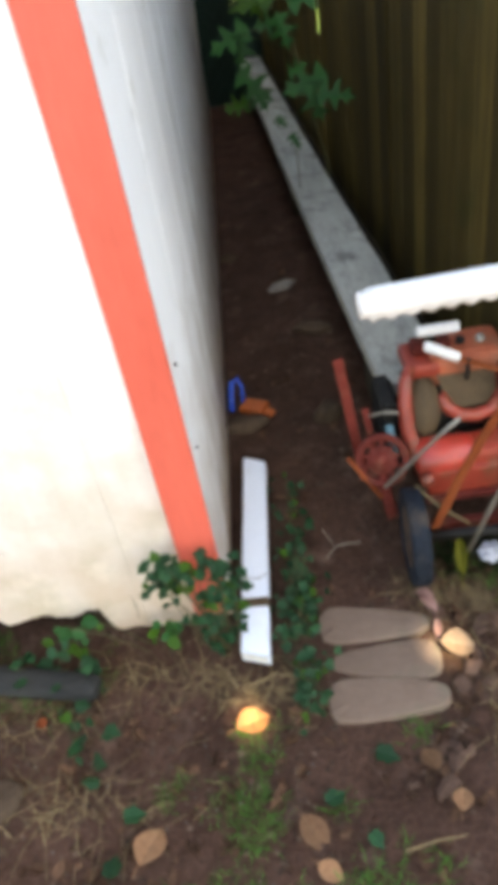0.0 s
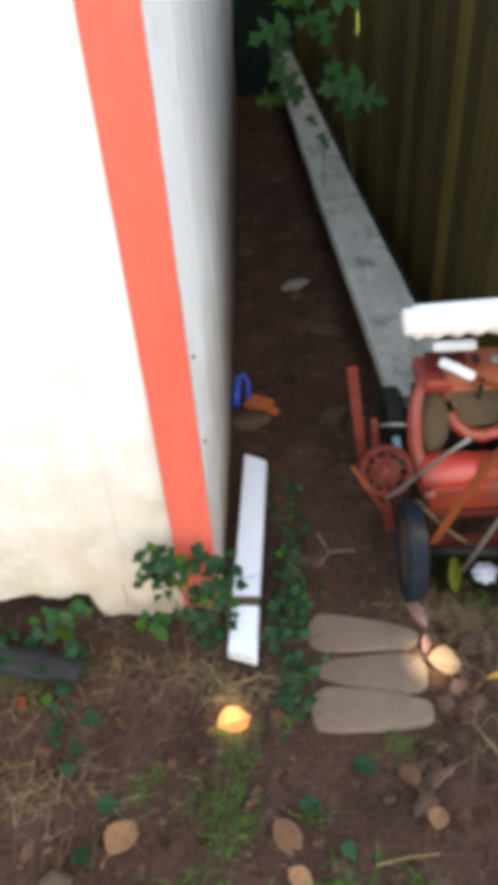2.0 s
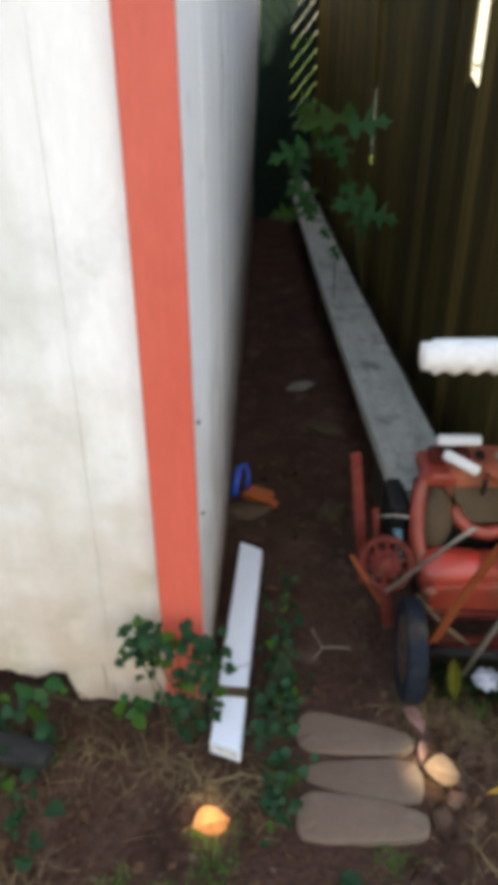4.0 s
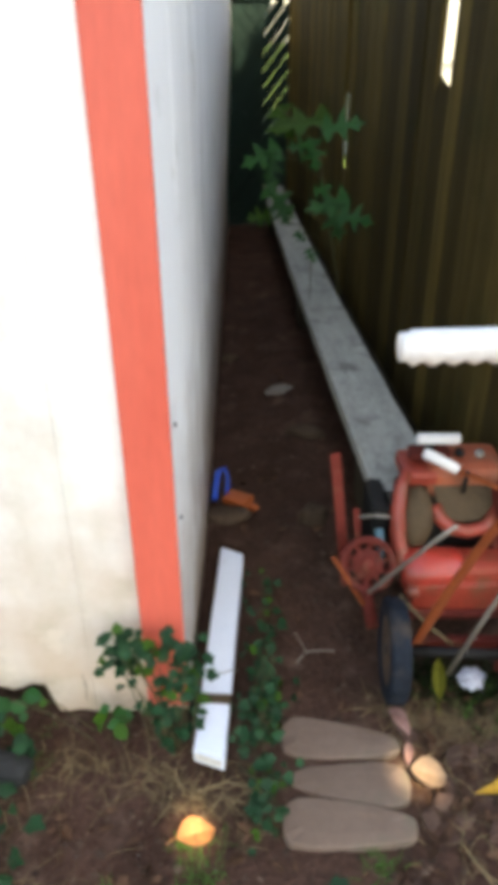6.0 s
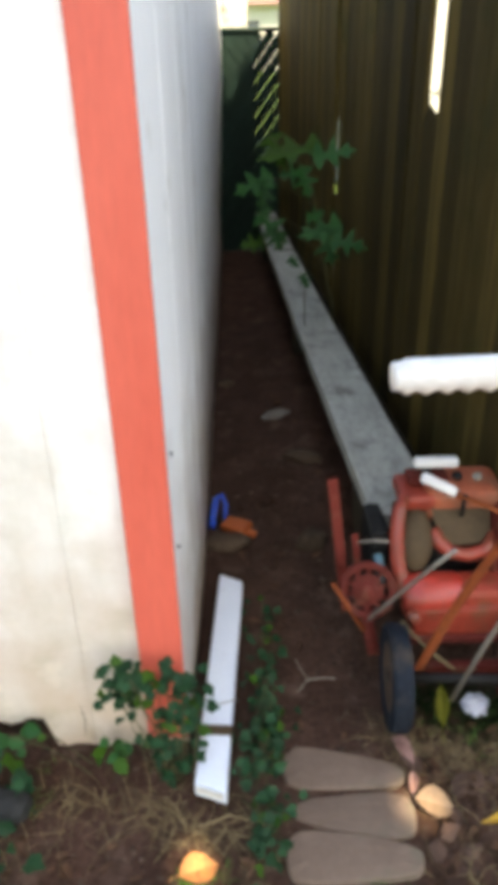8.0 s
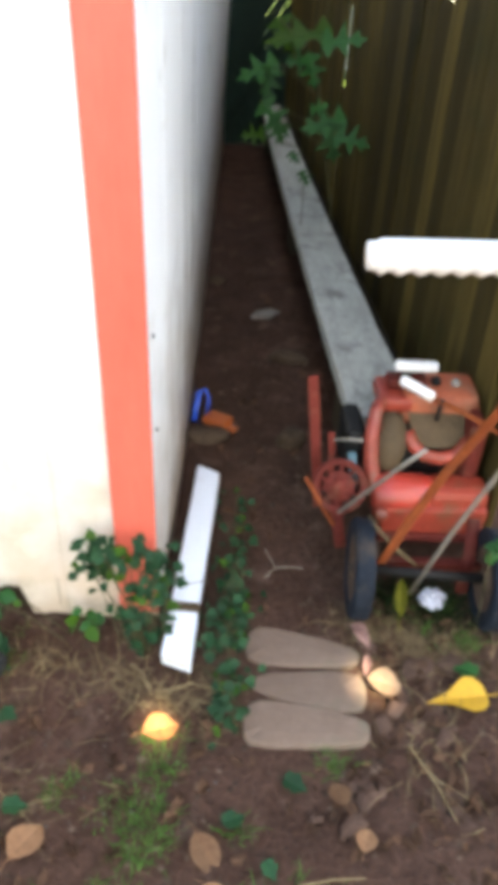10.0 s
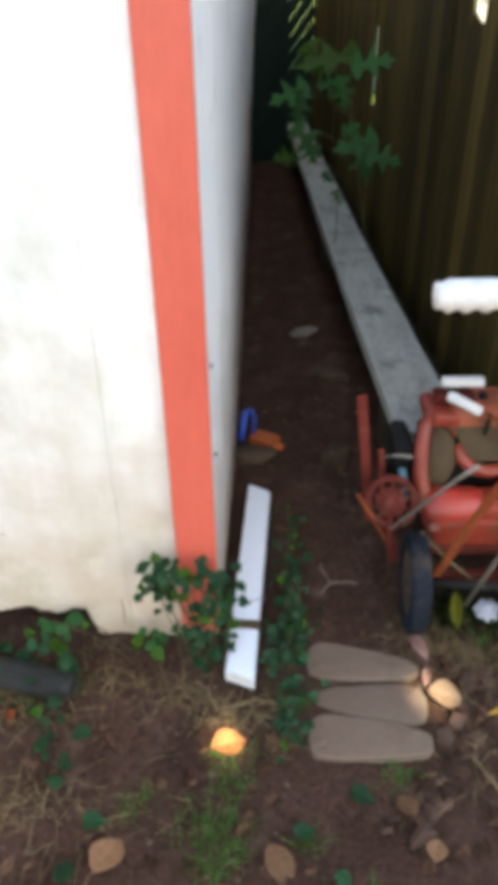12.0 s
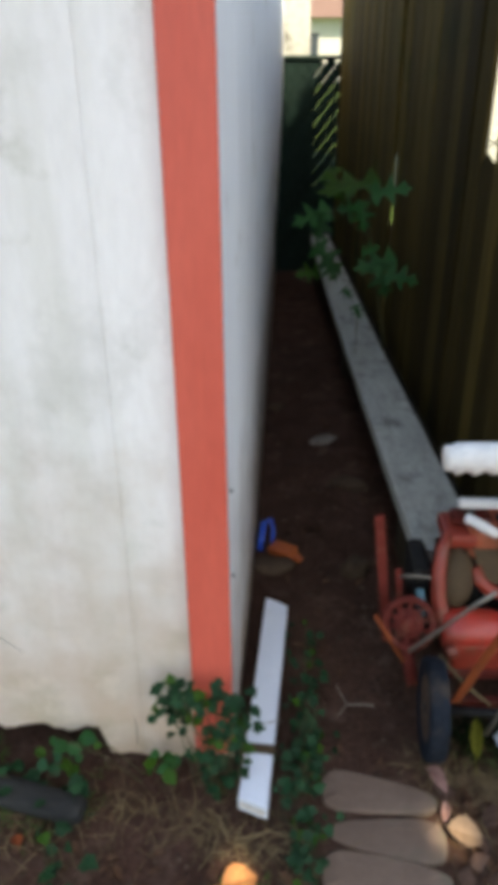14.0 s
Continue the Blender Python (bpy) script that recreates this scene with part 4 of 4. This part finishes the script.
blades("dry_grass", [(-0.2, -0.12, 0.24, 0.09, 85), (-0.05, -0.17, 0.12, 0.07, 35), (-0.35, -0.43, 0.22, 0.08, 70), (0.08, -0.22, 0.16, 0.05, 60), (0.62, -0.03, 0.16, 0.08, 200),
                     (0.60, -0.30, 0.12, 0.12, 25), (0.47, 0.02, 0.05, 0.05, 60), (-0.5, -0.2, 0.2, 0.12, 120)],
       STRAW, "tangled dry grass and fine roots on the soil", "dry grass", 0.085, 0.0009, 0.97)


def crumbs(name, count, size, material, label, area):
    """Loose crumbs and chips strewn over the soil."""
    verts, faces = [], []
    x0, x1, y0, y1 = area
    for _ in range(count):
        x, y = random.uniform(x0, x1), random.uniform(y0, y1)
        if noise.noise(Vector((x * 3.5, y * 3.5, 7))) < random.uniform(-0.4, 0.25):
            continue
        r = size * random.uniform(0.35, 1.0) ** 1.5
        m = rnd_turn(3.1)
        b = len(verts)
        z = ground_height(x, y)
        for c in ((1, 0, 0), (-1, 0, 0), (0, 1, 0), (0, -1, 0), (0, 0, 1), (0, 0, -1)):
            v = m @ (Vector(c) * random.uniform(0.6, 1.2))
            verts.append((x + v.x * r, y + v.y * r, z + v.z * r * 0.35))
        faces += [(b + i, b + j, b + k) for i, j, k in ((0, 2, 4), (2, 1, 4), (1, 3, 4), (3, 0, 4), (2, 0, 5), (1, 2, 5), (3, 1, 5), (0, 3, 5))]
    me = bpy.data.meshes.new(name)
    me.from_pydata(verts, [], faces)
    me.materials.append(material)
    return tagged(new(name, me), label, "debris", kind="stuff")


LITTER = surf("pale_litter", (0.064, 0.038, 0.025), (0.162, 0.106, 0.072), 30, 0.9, 0.3, 120, leaf=True, vary=0.35, gloss=0.12)
CLOD = surf("soil_clod", (0.045, 0.028, 0.019), (0.098, 0.064, 0.045), 30, 0.95, 0.4, 120, leaf=True, vary=0.3, gloss=0.1)
crumbs("soil_clods", 2600, 0.012, CLOD, "loose brown clods of soil", (-0.8, 0.85, -0.9, 4.3))
crumbs("litter", 1700, 0.011, LITTER, "pale chips, bark and leaf scraps on the soil", (-0.7, 0.85, -0.8, 0.1))
crumbs("litter", 500, 0.016, LITTER, "pale scraps on the soil of the passage", (0.05, 0.6, 0.4, 3.5))


PALE_CHIP = surf("bleached_chip", (0.066, 0.051, 0.039), (0.162, 0.132, 0.108), 30, 0.85, 0.3, 120, leaf=True, vary=0.3, gloss=0.15)
crumbs("litter", 200, 0.007, PALE_CHIP, "bleached chips of bark and husk on the soil", (-0.62, 0.15, -0.75, -0.25))
blades("dry_grass", [(-0.30, -0.44, 0.22, 0.14, 40), (-0.12, -0.14, 0.18, 0.07, 30), (0.62, -0.36, 0.12, 0.16, 18), (0.05, -0.19, 0.10, 0.04, 25)],
       STRAW, "loose pale straws and rootlets on the soil", "dry grass", 0.10, 0.0011, 0.98)


crumbs("litter", 2600, 0.006, CLOD, "fine crumbs of soil and husk", (-0.75, 0.85, -0.85, 0.35))


def build_leaf_litter():
    """Scraps of broken dry leaves, thickest beside the flagstones and below the shed."""
    bm = bmesh.new()
    for cx, cy, sx, sy, count in ((0.5, -0.22, 0.22, 0.2, 110), (0.6, -0.42, 0.3, 0.2, 70), (-0.25, -0.5, 0.4, 0.2, 70), (0.1, -0.42, 0.5, 0.25, 40), (-0.3, -0.2, 0.35, 0.12, 40),
                                  (0.62, -0.05, 0.2, 0.1, 70), (0.3, 0.9, 0.3, 0.9, 60)):
        for _ in range(count):
            x, y = random.gauss(cx, sx * 0.5), random.gauss(cy, sy * 0.5)
            if 0.19 < x < 0.48 and -0.34 < y < -0.01 or (x < 0.02 and y > -0.02) or (0.0 < x < 0.14 and -0.2 < y < 0.6):
                continue
            m = Matrix.Translation((x, y, ground_height(x, y) + 0.006)) @ rnd_turn(0.35)
            leaf(bm, m, random.uniform(0.016, 0.042), random.choice(("oval", "ivy", "lobed")), random.uniform(0.3, 0.65), random.uniform(-0.5, 0.9), random.uniform(-0.3, 0.5))
    tagged(part("leaf_litter", bm, LITTER_LEAF), "scraps of brown and reddish dry leaves on the soil", "leaf litter", kind="stuff")


TAN_LEAF = surf("tan_dry_leaf", (0.12, 0.072, 0.04), (0.22, 0.14, 0.08), 25, 0.75, 0.3, 120, vary=0.1)
PINK_LEAF = surf("pink_dry_leaf", (0.26, 0.12, 0.09), (0.42, 0.23, 0.18), 25, 0.75, 0.3, 120, vary=0.15)
LITTER_LEAF = surf("litter_leaf", (0.060, 0.031, 0.017), (0.145, 0.076, 0.044), 30, 0.85, 0.3, 120, leaf=True, vary=0.3, gloss=0.12)
build_leaf_litter()


# ---- loose things on the soil ----
YELLOW_GREEN = surf("olive_yellow_leaf", (0.10, 0.10, 0.012), (0.17, 0.16, 0.02), 20, 0.6, 0.2, 120, gloss=0.15)
def fallen_leaf(x, y, size, turn, material, label, kind="oval", width=0.8, lift=0.012, tilt=8):
    bm = bmesh.new()
    leaf(bm, Matrix.Identity(4), size, kind, width, 0.25, 0.12)
    tube(bm, [(0.002, 0, 0.001), (-0.12 * size, 0.01 * size, 0.004), (-0.3 * size, -0.03 * size, 0.0)], size * 0.012, 5)
    ob = part("fallen_leaf", bm, material)
    ob.matrix_world = Matrix.Translation((x, y, ground_height(x, y) + lift + 0.007)) @ Matrix.Rotation(radians(turn), 4, "Z") @ Matrix.Rotation(radians(tilt), 4, "Y")
    return tagged(ob, label, "leaf", "fallen leaves")


fallen_leaf(-0.205, -0.555, 0.085, 62, DRY_LEAF, "large tan dry leaf lying on soil", width=0.85)
fallen_leaf(0.115, -0.49, 0.085, -58, DRY_LEAF, "curled brown dry leaf lying on soil", width=0.7)
fallen_leaf(0.135, -0.585, 0.055, -35, DRY_LEAF, "small brown dry leaf lying on soil")
fallen_leaf(0.738, -0.178, 0.138, 184, YELLOW_LEAF, "bright yellow pointed fallen leaf", "drop", width=0.9, tilt=2)
fallen_leaf(0.285, -0.385, 0.05, -20, IVY_LEAF, "green leaf lying on soil", "ivy")
fallen_leaf(0.17, -0.475, 0.045, 30, IVY_LEAF, "green leaf lying on soil", "ivy")
fallen_leaf(0.245, -0.545, 0.035, -60, IVY_LEAF, "green leaf lying on soil", "ivy")
fallen_leaf(-0.24, -0.46, 0.045, 10, IVY_LEAF, "dark green leaf lying on soil", "ivy")
fallen_leaf(-0.26, -0.57, 0.045, 80, IVY_LEAF, "green leaf lying on soil", "ivy")
fallen_leaf(-0.004, -0.300, 0.082, 25, ORANGE_LEAF, "orange-yellow dry leaf lying in a spot of sun", width=0.9, lift=0.022)
fallen_leaf(0.475, -0.150, 0.085, -10, TAN_LEAF, "pale tan dry leaf lying in a spot of sun", width=0.95, lift=0.018)
fallen_leaf(0.462, -0.012, 0.075, -72, PINK_LEAF, "pinkish dry leaf curled under the tyre", width=0.45, lift=0.02, tilt=-18)
fallen_leaf(0.452, -0.005, 0.05, -40, PINK_LEAF, "pinkish dry leaf curled under the tyre", width=0.6, lift=0.02, tilt=-25)
fallen_leaf(0.487, -0.075, 0.055, -100, PINK_LEAF, "pinkish dry leaf lying by the flagstones", width=0.4, lift=0.014)
fallen_leaf(0.40, -0.44, 0.06, 110, DRY_LEAF, "reddish brown dry leaf", width=0.8)
fallen_leaf(0.42, -0.53, 0.055, 70, DRY_LEAF, "reddish brown dry leaf", width=0.8)
fallen_leaf(-0.44, -0.24, 0.04, 120, RUST, "orange brown dry leaf", width=0.7)
fallen_leaf(0.726, -0.125, 0.055, 150, SAPLING_LEAF, "green leaf lying on a white scrap", "ivy", lift=0.022)
fallen_leaf(0.577, 0.031, 0.11, 80, YELLOW_GREEN, "olive yellow leaf standing in the weeds under the tiller", width=0.32, lift=0.02, tilt=-25)
fallen_leaf(0.755, -0.20, 0.05, 10, CLAY, "pale pink dry leaf", width=0.7)


def stone(x, y, size, squash, turn, material, label, name="stone", sink=0.3):
    bm = bmesh.new()
    bmesh.ops.create_icosphere(bm, subdivisions=3, radius=1)
    for v in bm.verts:
        d = v.co.normalized()
        r = 1 + 0.28 * noise.noise(d * 1.3 + Vector((x * 7, y * 7, 0))) + 0.08 * noise.noise(d * 4 + Vector((y * 5, 0, x)))
        v.co = Vector((d.x * size * r, d.y * size * squash[0] * r, d.z * size * squash[1] * r))
    ob = part(name, bm, material, smooth=True)
    ob.matrix_world = pose(x, y, ground_height(x, y) + size * squash[1] * (1 - 2 * sink), 0, 0, turn)
    return tagged(ob, label, "stone", "loose stones")


PALE_STONE = surf("pale_stone", (0.128, 0.105, 0.086), (0.225, 0.195, 0.165), 16, 0.9, 0.4, 120)
stone(0.275, 1.66, 0.06, (0.55, 0.3), 25, PALE_STONE, "pale flat stone in the dark passage")
stone(0.36, 1.28, 0.075, (0.5, 0.35), -15, GREY_STONE, "brown stone half sunk in the passage soil")
stone(0.345, 0.76, 0.055, (0.7, 0.8), 40, GREY_STONE, "grey-brown round stone beside the tiller")
stone(0.075, 0.755, 0.075, (0.6, 0.3), 5, GREY_STONE, "flat grey stone beside the shed wall")
stone(0.06, 2.03, 0.04, (0.7, 0.5), 5, GREY_STONE, "small grey stone by the shed wall")


def shard(x, y, size, turn):
    """A broken flat chip with a ragged rim."""
    bm = bmesh.new()
    n = random.randrange(6, 9)
    low, high = [], []
    for k in range(n):
        a = 2 * math.pi * (k + random.uniform(-0.25, 0.25)) / n
        r = size * random.uniform(0.6, 1.1)
        px, py = r * math.cos(a), 0.62 * r * math.sin(a)
        low.append(bm.verts.new((px, py, -0.006)))
        high.append(bm.verts.new((px * 0.9, py * 0.88, 0.006 + random.uniform(0, 0.008))))
    top = bm.verts.new((random.uniform(-0.2, 0.2) * size, 0, 0.014))
    for k in range(n):
        bm.faces.new((low[k], low[(k + 1) % n], high[(k + 1) % n], high[k]))
        bm.faces.new((high[k], high[(k + 1) % n], top))
    ob = part("shard", bm, CLAY)
    ob.matrix_world = Matrix.Translation((x, y, ground_height(x, y) + 0.002)) @ Matrix.Rotation(turn, 4, "Z") @ Matrix.Rotation(random.uniform(-0.3, 0.3), 4, "X")
    return tagged(ob, "broken reddish brown clay shard on soil", "shard", "clay shards")


for x, y, size, turn in ((0.478, 0.010, 0.036, 1.2), (0.492, -0.045, 0.040, 2.0), (0.53, -0.21, 0.038, 0.5), (0.50, -0.245, 0.034, 1.4), (0.57, -0.245, 0.030, 0.0),
                         (0.60, -0.10, 0.052, 0.3), (0.68, -0.08, 0.046, 0.9), (0.505, -0.14, 0.038, 0.1), (0.41, -0.47, 0.038, 0.7), (0.46, -0.40, 0.03, 0.2),
                         (0.44, -0.42, 0.036, 1.0), (0.55, -0.17, 0.03, 1.9), (0.63, -0.27, 0.034, 0.6), (0.70, -0.14, 0.034, 0.2), (0.34, -0.46, 0.02, 0.2)):
    shard(x, y, size, turn)
stone(-0.52, -0.40, 0.06, (0.8, 0.25), 20, GREY_STONE, "flat grey stone sunk in the soil", sink=0.42)
stone(-0.30, -0.60, 0.03, (0.8, 0.6), 20, GREY_STONE, "small grey stone in the soil")


def build_twig():
    bm = bmesh.new()
    g = ground_height(0.28, 0.19)
    tube(bm, [(0.256, 0.158, g + 0.006), (0.281, 0.188, g + 0.014), (0.256, 0.262, g + 0.008)], 0.0014, 6)
    tube(bm, [(0.281, 0.188, g + 0.014), (0.318, 0.192, g + 0.014), (0.352, 0.194, g + 0.008)], 0.0014, 6)
    tagged(part("twig", bm, surf("bleached_twig", (0.24, 0.20, 0.15), (0.34, 0.29, 0.23), 30, 0.8, 0.2, 120)), "pale forked twig lying on soil", "twig")
    for pts in (((0.30, -0.585, 0.012), (0.36, -0.575, 0.014), (0.42, -0.57, 0.01)), ((-0.05, -0.115, 0.01), (-0.02, -0.155, 0.03), (0.005, -0.20, 0.01)),
                ((0.55, -0.30, 0.01), (0.585, -0.38, 0.02), (0.61, -0.46, 0.01)), ((0.03, -0.19, 0.012), (0.09, -0.175, 0.022), (0.15, -0.185, 0.012))):
        bm = bmesh.new()
        tube(bm, [(x, y, z + ground_height(x, y)) for x, y, z in pts], [0.0022, 0.002, 0.0012], 7)
        tagged(part("stick", bm, STRAW), "thin pale dry stick on soil", "stick", "sticks")


build_twig()


def build_log():
    bm = bmesh.new()
    rings = []
    a, b = Vector((-1.0, -0.01, 0.045)), Vector((-0.325, -0.155, 0.018))
    across = Vector((0.21, 0.977, 0))
    for k in range(41):
        t = k / 40
        c = a.lerp(b, t)
        ring = []
        for i in range(22):
            w = 2 * math.pi * i / 22
            groove = 1 - 0.16 * max(0.0, noise.noise(Vector((math.cos(w) * 4, math.sin(w) * 4, t * 3)))) - 0.05 * abs(noise.noise(Vector((i * 1.7, t * 14, 2))))
            r = groove * (1 - 0.15 * t) * (1 if k not in (0, 40) else 0.75)
            ring.append(bm.verts.new(c + across * (0.042 * r * math.cos(w)) + Vector((0, 0, 0.030 * r * math.sin(w)))))
        rings.append(ring)
    for p, q in zip(rings, rings[1:]):
        for i in range(22):
            bm.faces.new((p[i], p[(i + 1) % 22], q[(i + 1) % 22], q[i]))
    bm.faces.new(rings[0][::-1])
    bm.faces.new(rings[-1])
    tagged(part("log", bm, GREY_BARK), "grey weathered grooved log lying before the shed foot", "log")
    bm = bmesh.new()
    tube(bm, [(-0.70, -0.012, 0.44), (-0.654, -0.02, 0.31), (-0.61, -0.03, 0.175), (-0.57, -0.05, 0.075)], [0.012, 0.011, 0.010, 0.007], 9)
    tagged(part("branch", bm, GREY_BARK, smooth=True), "thin grey branch leaning on the shed foot above the log", "branch")


build_log()


def build_plastic():
    bm = bmesh.new()
    tube(bm, [(0.030, 0.845, 0.012), (0.034, 0.86, 0.05), (0.042, 0.90, 0.088), (0.062, 0.915, 0.092), (0.074, 0.895, 0.07), (0.070, 0.865, 0.02)], 0.011, 10, 0.6)
    tagged(part("plastic_loop", bm, BLUE, smooth=True), "bright blue plastic handle by the shed wall", "plastic piece")
    bm = bmesh.new()
    box(bm, (-0.045, -0.028, -0.012), (0.045, 0.028, 0.012), 0.006, pose(0.108, 0.83, 0.028, 8, -6, -35))
    box(bm, (0.03, -0.012, -0.008), (0.075, 0.012, 0.008), 0.004, pose(0.108, 0.83, 0.024, 8, 4, -35))
    tagged(part("plastic_piece", bm, ORANGE), "faded orange plastic piece on the soil", "plastic piece")
    bm = bmesh.new()
    bmesh.ops.create_icosphere(bm, subdivisions=3, radius=0.028)
    for v in bm.verts:
        d = v.co.normalized()
        v.co *= 1 + 0.45 * noise.noise(d * 2.2) + 0.25 * noise.noise(d * 5)
        v.co.z *= 0.75
    bmesh.ops.translate(bm, vec=(0.664, 0.082, 0.022), verts=bm.verts)
    tagged(part("crumpled_paper", bm, TRASH), "crumpled white paper scrap behind the tiller", "paper", "paper scraps")
    bm = bmesh.new()
    bmesh.ops.create_icosphere(bm, subdivisions=2, radius=0.012)
    for v in bm.verts:
        v.co *= 1 + 0.5 * noise.noise(v.co * 130)
        v.co.z *= 0.5
    bmesh.ops.translate(bm, vec=(0.706, -0.140, ground_height(0.706, -0.140) + 0.006), verts=bm.verts)
    tagged(part("crumpled_paper", bm, TRASH), "tiny white paper scrap lying in leaf litter", "paper", "paper scraps")


build_plastic()


# ---- unseen tree, added so that its crown shades the place ----
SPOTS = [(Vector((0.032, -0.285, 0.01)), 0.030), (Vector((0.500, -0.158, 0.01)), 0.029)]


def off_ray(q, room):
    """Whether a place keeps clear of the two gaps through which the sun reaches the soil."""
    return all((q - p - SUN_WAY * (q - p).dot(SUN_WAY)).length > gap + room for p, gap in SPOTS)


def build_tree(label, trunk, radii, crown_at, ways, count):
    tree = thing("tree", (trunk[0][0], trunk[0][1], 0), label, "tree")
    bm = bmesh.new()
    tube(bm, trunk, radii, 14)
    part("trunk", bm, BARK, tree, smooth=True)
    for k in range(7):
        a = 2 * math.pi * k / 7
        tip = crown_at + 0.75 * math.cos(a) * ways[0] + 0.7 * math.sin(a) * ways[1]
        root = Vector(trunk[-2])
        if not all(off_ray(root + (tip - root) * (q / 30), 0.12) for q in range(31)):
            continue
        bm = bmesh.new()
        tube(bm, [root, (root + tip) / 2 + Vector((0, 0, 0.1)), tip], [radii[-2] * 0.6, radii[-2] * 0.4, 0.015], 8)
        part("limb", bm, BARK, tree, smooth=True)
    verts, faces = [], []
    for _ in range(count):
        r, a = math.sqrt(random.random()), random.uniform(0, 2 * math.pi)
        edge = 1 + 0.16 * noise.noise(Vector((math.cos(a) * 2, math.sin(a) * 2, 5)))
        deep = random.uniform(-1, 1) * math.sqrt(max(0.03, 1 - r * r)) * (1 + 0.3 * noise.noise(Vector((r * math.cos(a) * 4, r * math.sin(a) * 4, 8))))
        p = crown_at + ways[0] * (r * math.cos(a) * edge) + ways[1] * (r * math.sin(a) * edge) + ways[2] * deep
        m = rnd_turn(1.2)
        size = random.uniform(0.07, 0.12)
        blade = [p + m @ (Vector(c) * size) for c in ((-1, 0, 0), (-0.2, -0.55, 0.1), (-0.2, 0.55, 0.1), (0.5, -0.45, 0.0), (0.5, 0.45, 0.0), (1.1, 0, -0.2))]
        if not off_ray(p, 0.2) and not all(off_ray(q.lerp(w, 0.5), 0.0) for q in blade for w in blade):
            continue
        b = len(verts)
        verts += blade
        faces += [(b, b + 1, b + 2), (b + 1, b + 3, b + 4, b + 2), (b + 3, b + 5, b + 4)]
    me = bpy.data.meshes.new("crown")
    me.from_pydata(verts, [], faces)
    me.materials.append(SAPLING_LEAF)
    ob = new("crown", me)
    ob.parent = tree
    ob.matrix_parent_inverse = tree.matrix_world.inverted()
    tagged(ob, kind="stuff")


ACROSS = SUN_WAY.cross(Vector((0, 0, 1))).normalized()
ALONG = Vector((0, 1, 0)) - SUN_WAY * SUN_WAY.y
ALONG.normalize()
# Crown set on the sun's line to block it, save for SPOTS.
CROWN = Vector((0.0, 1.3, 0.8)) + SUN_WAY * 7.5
build_tree("unseen leafy tree added to shade the yard corner",
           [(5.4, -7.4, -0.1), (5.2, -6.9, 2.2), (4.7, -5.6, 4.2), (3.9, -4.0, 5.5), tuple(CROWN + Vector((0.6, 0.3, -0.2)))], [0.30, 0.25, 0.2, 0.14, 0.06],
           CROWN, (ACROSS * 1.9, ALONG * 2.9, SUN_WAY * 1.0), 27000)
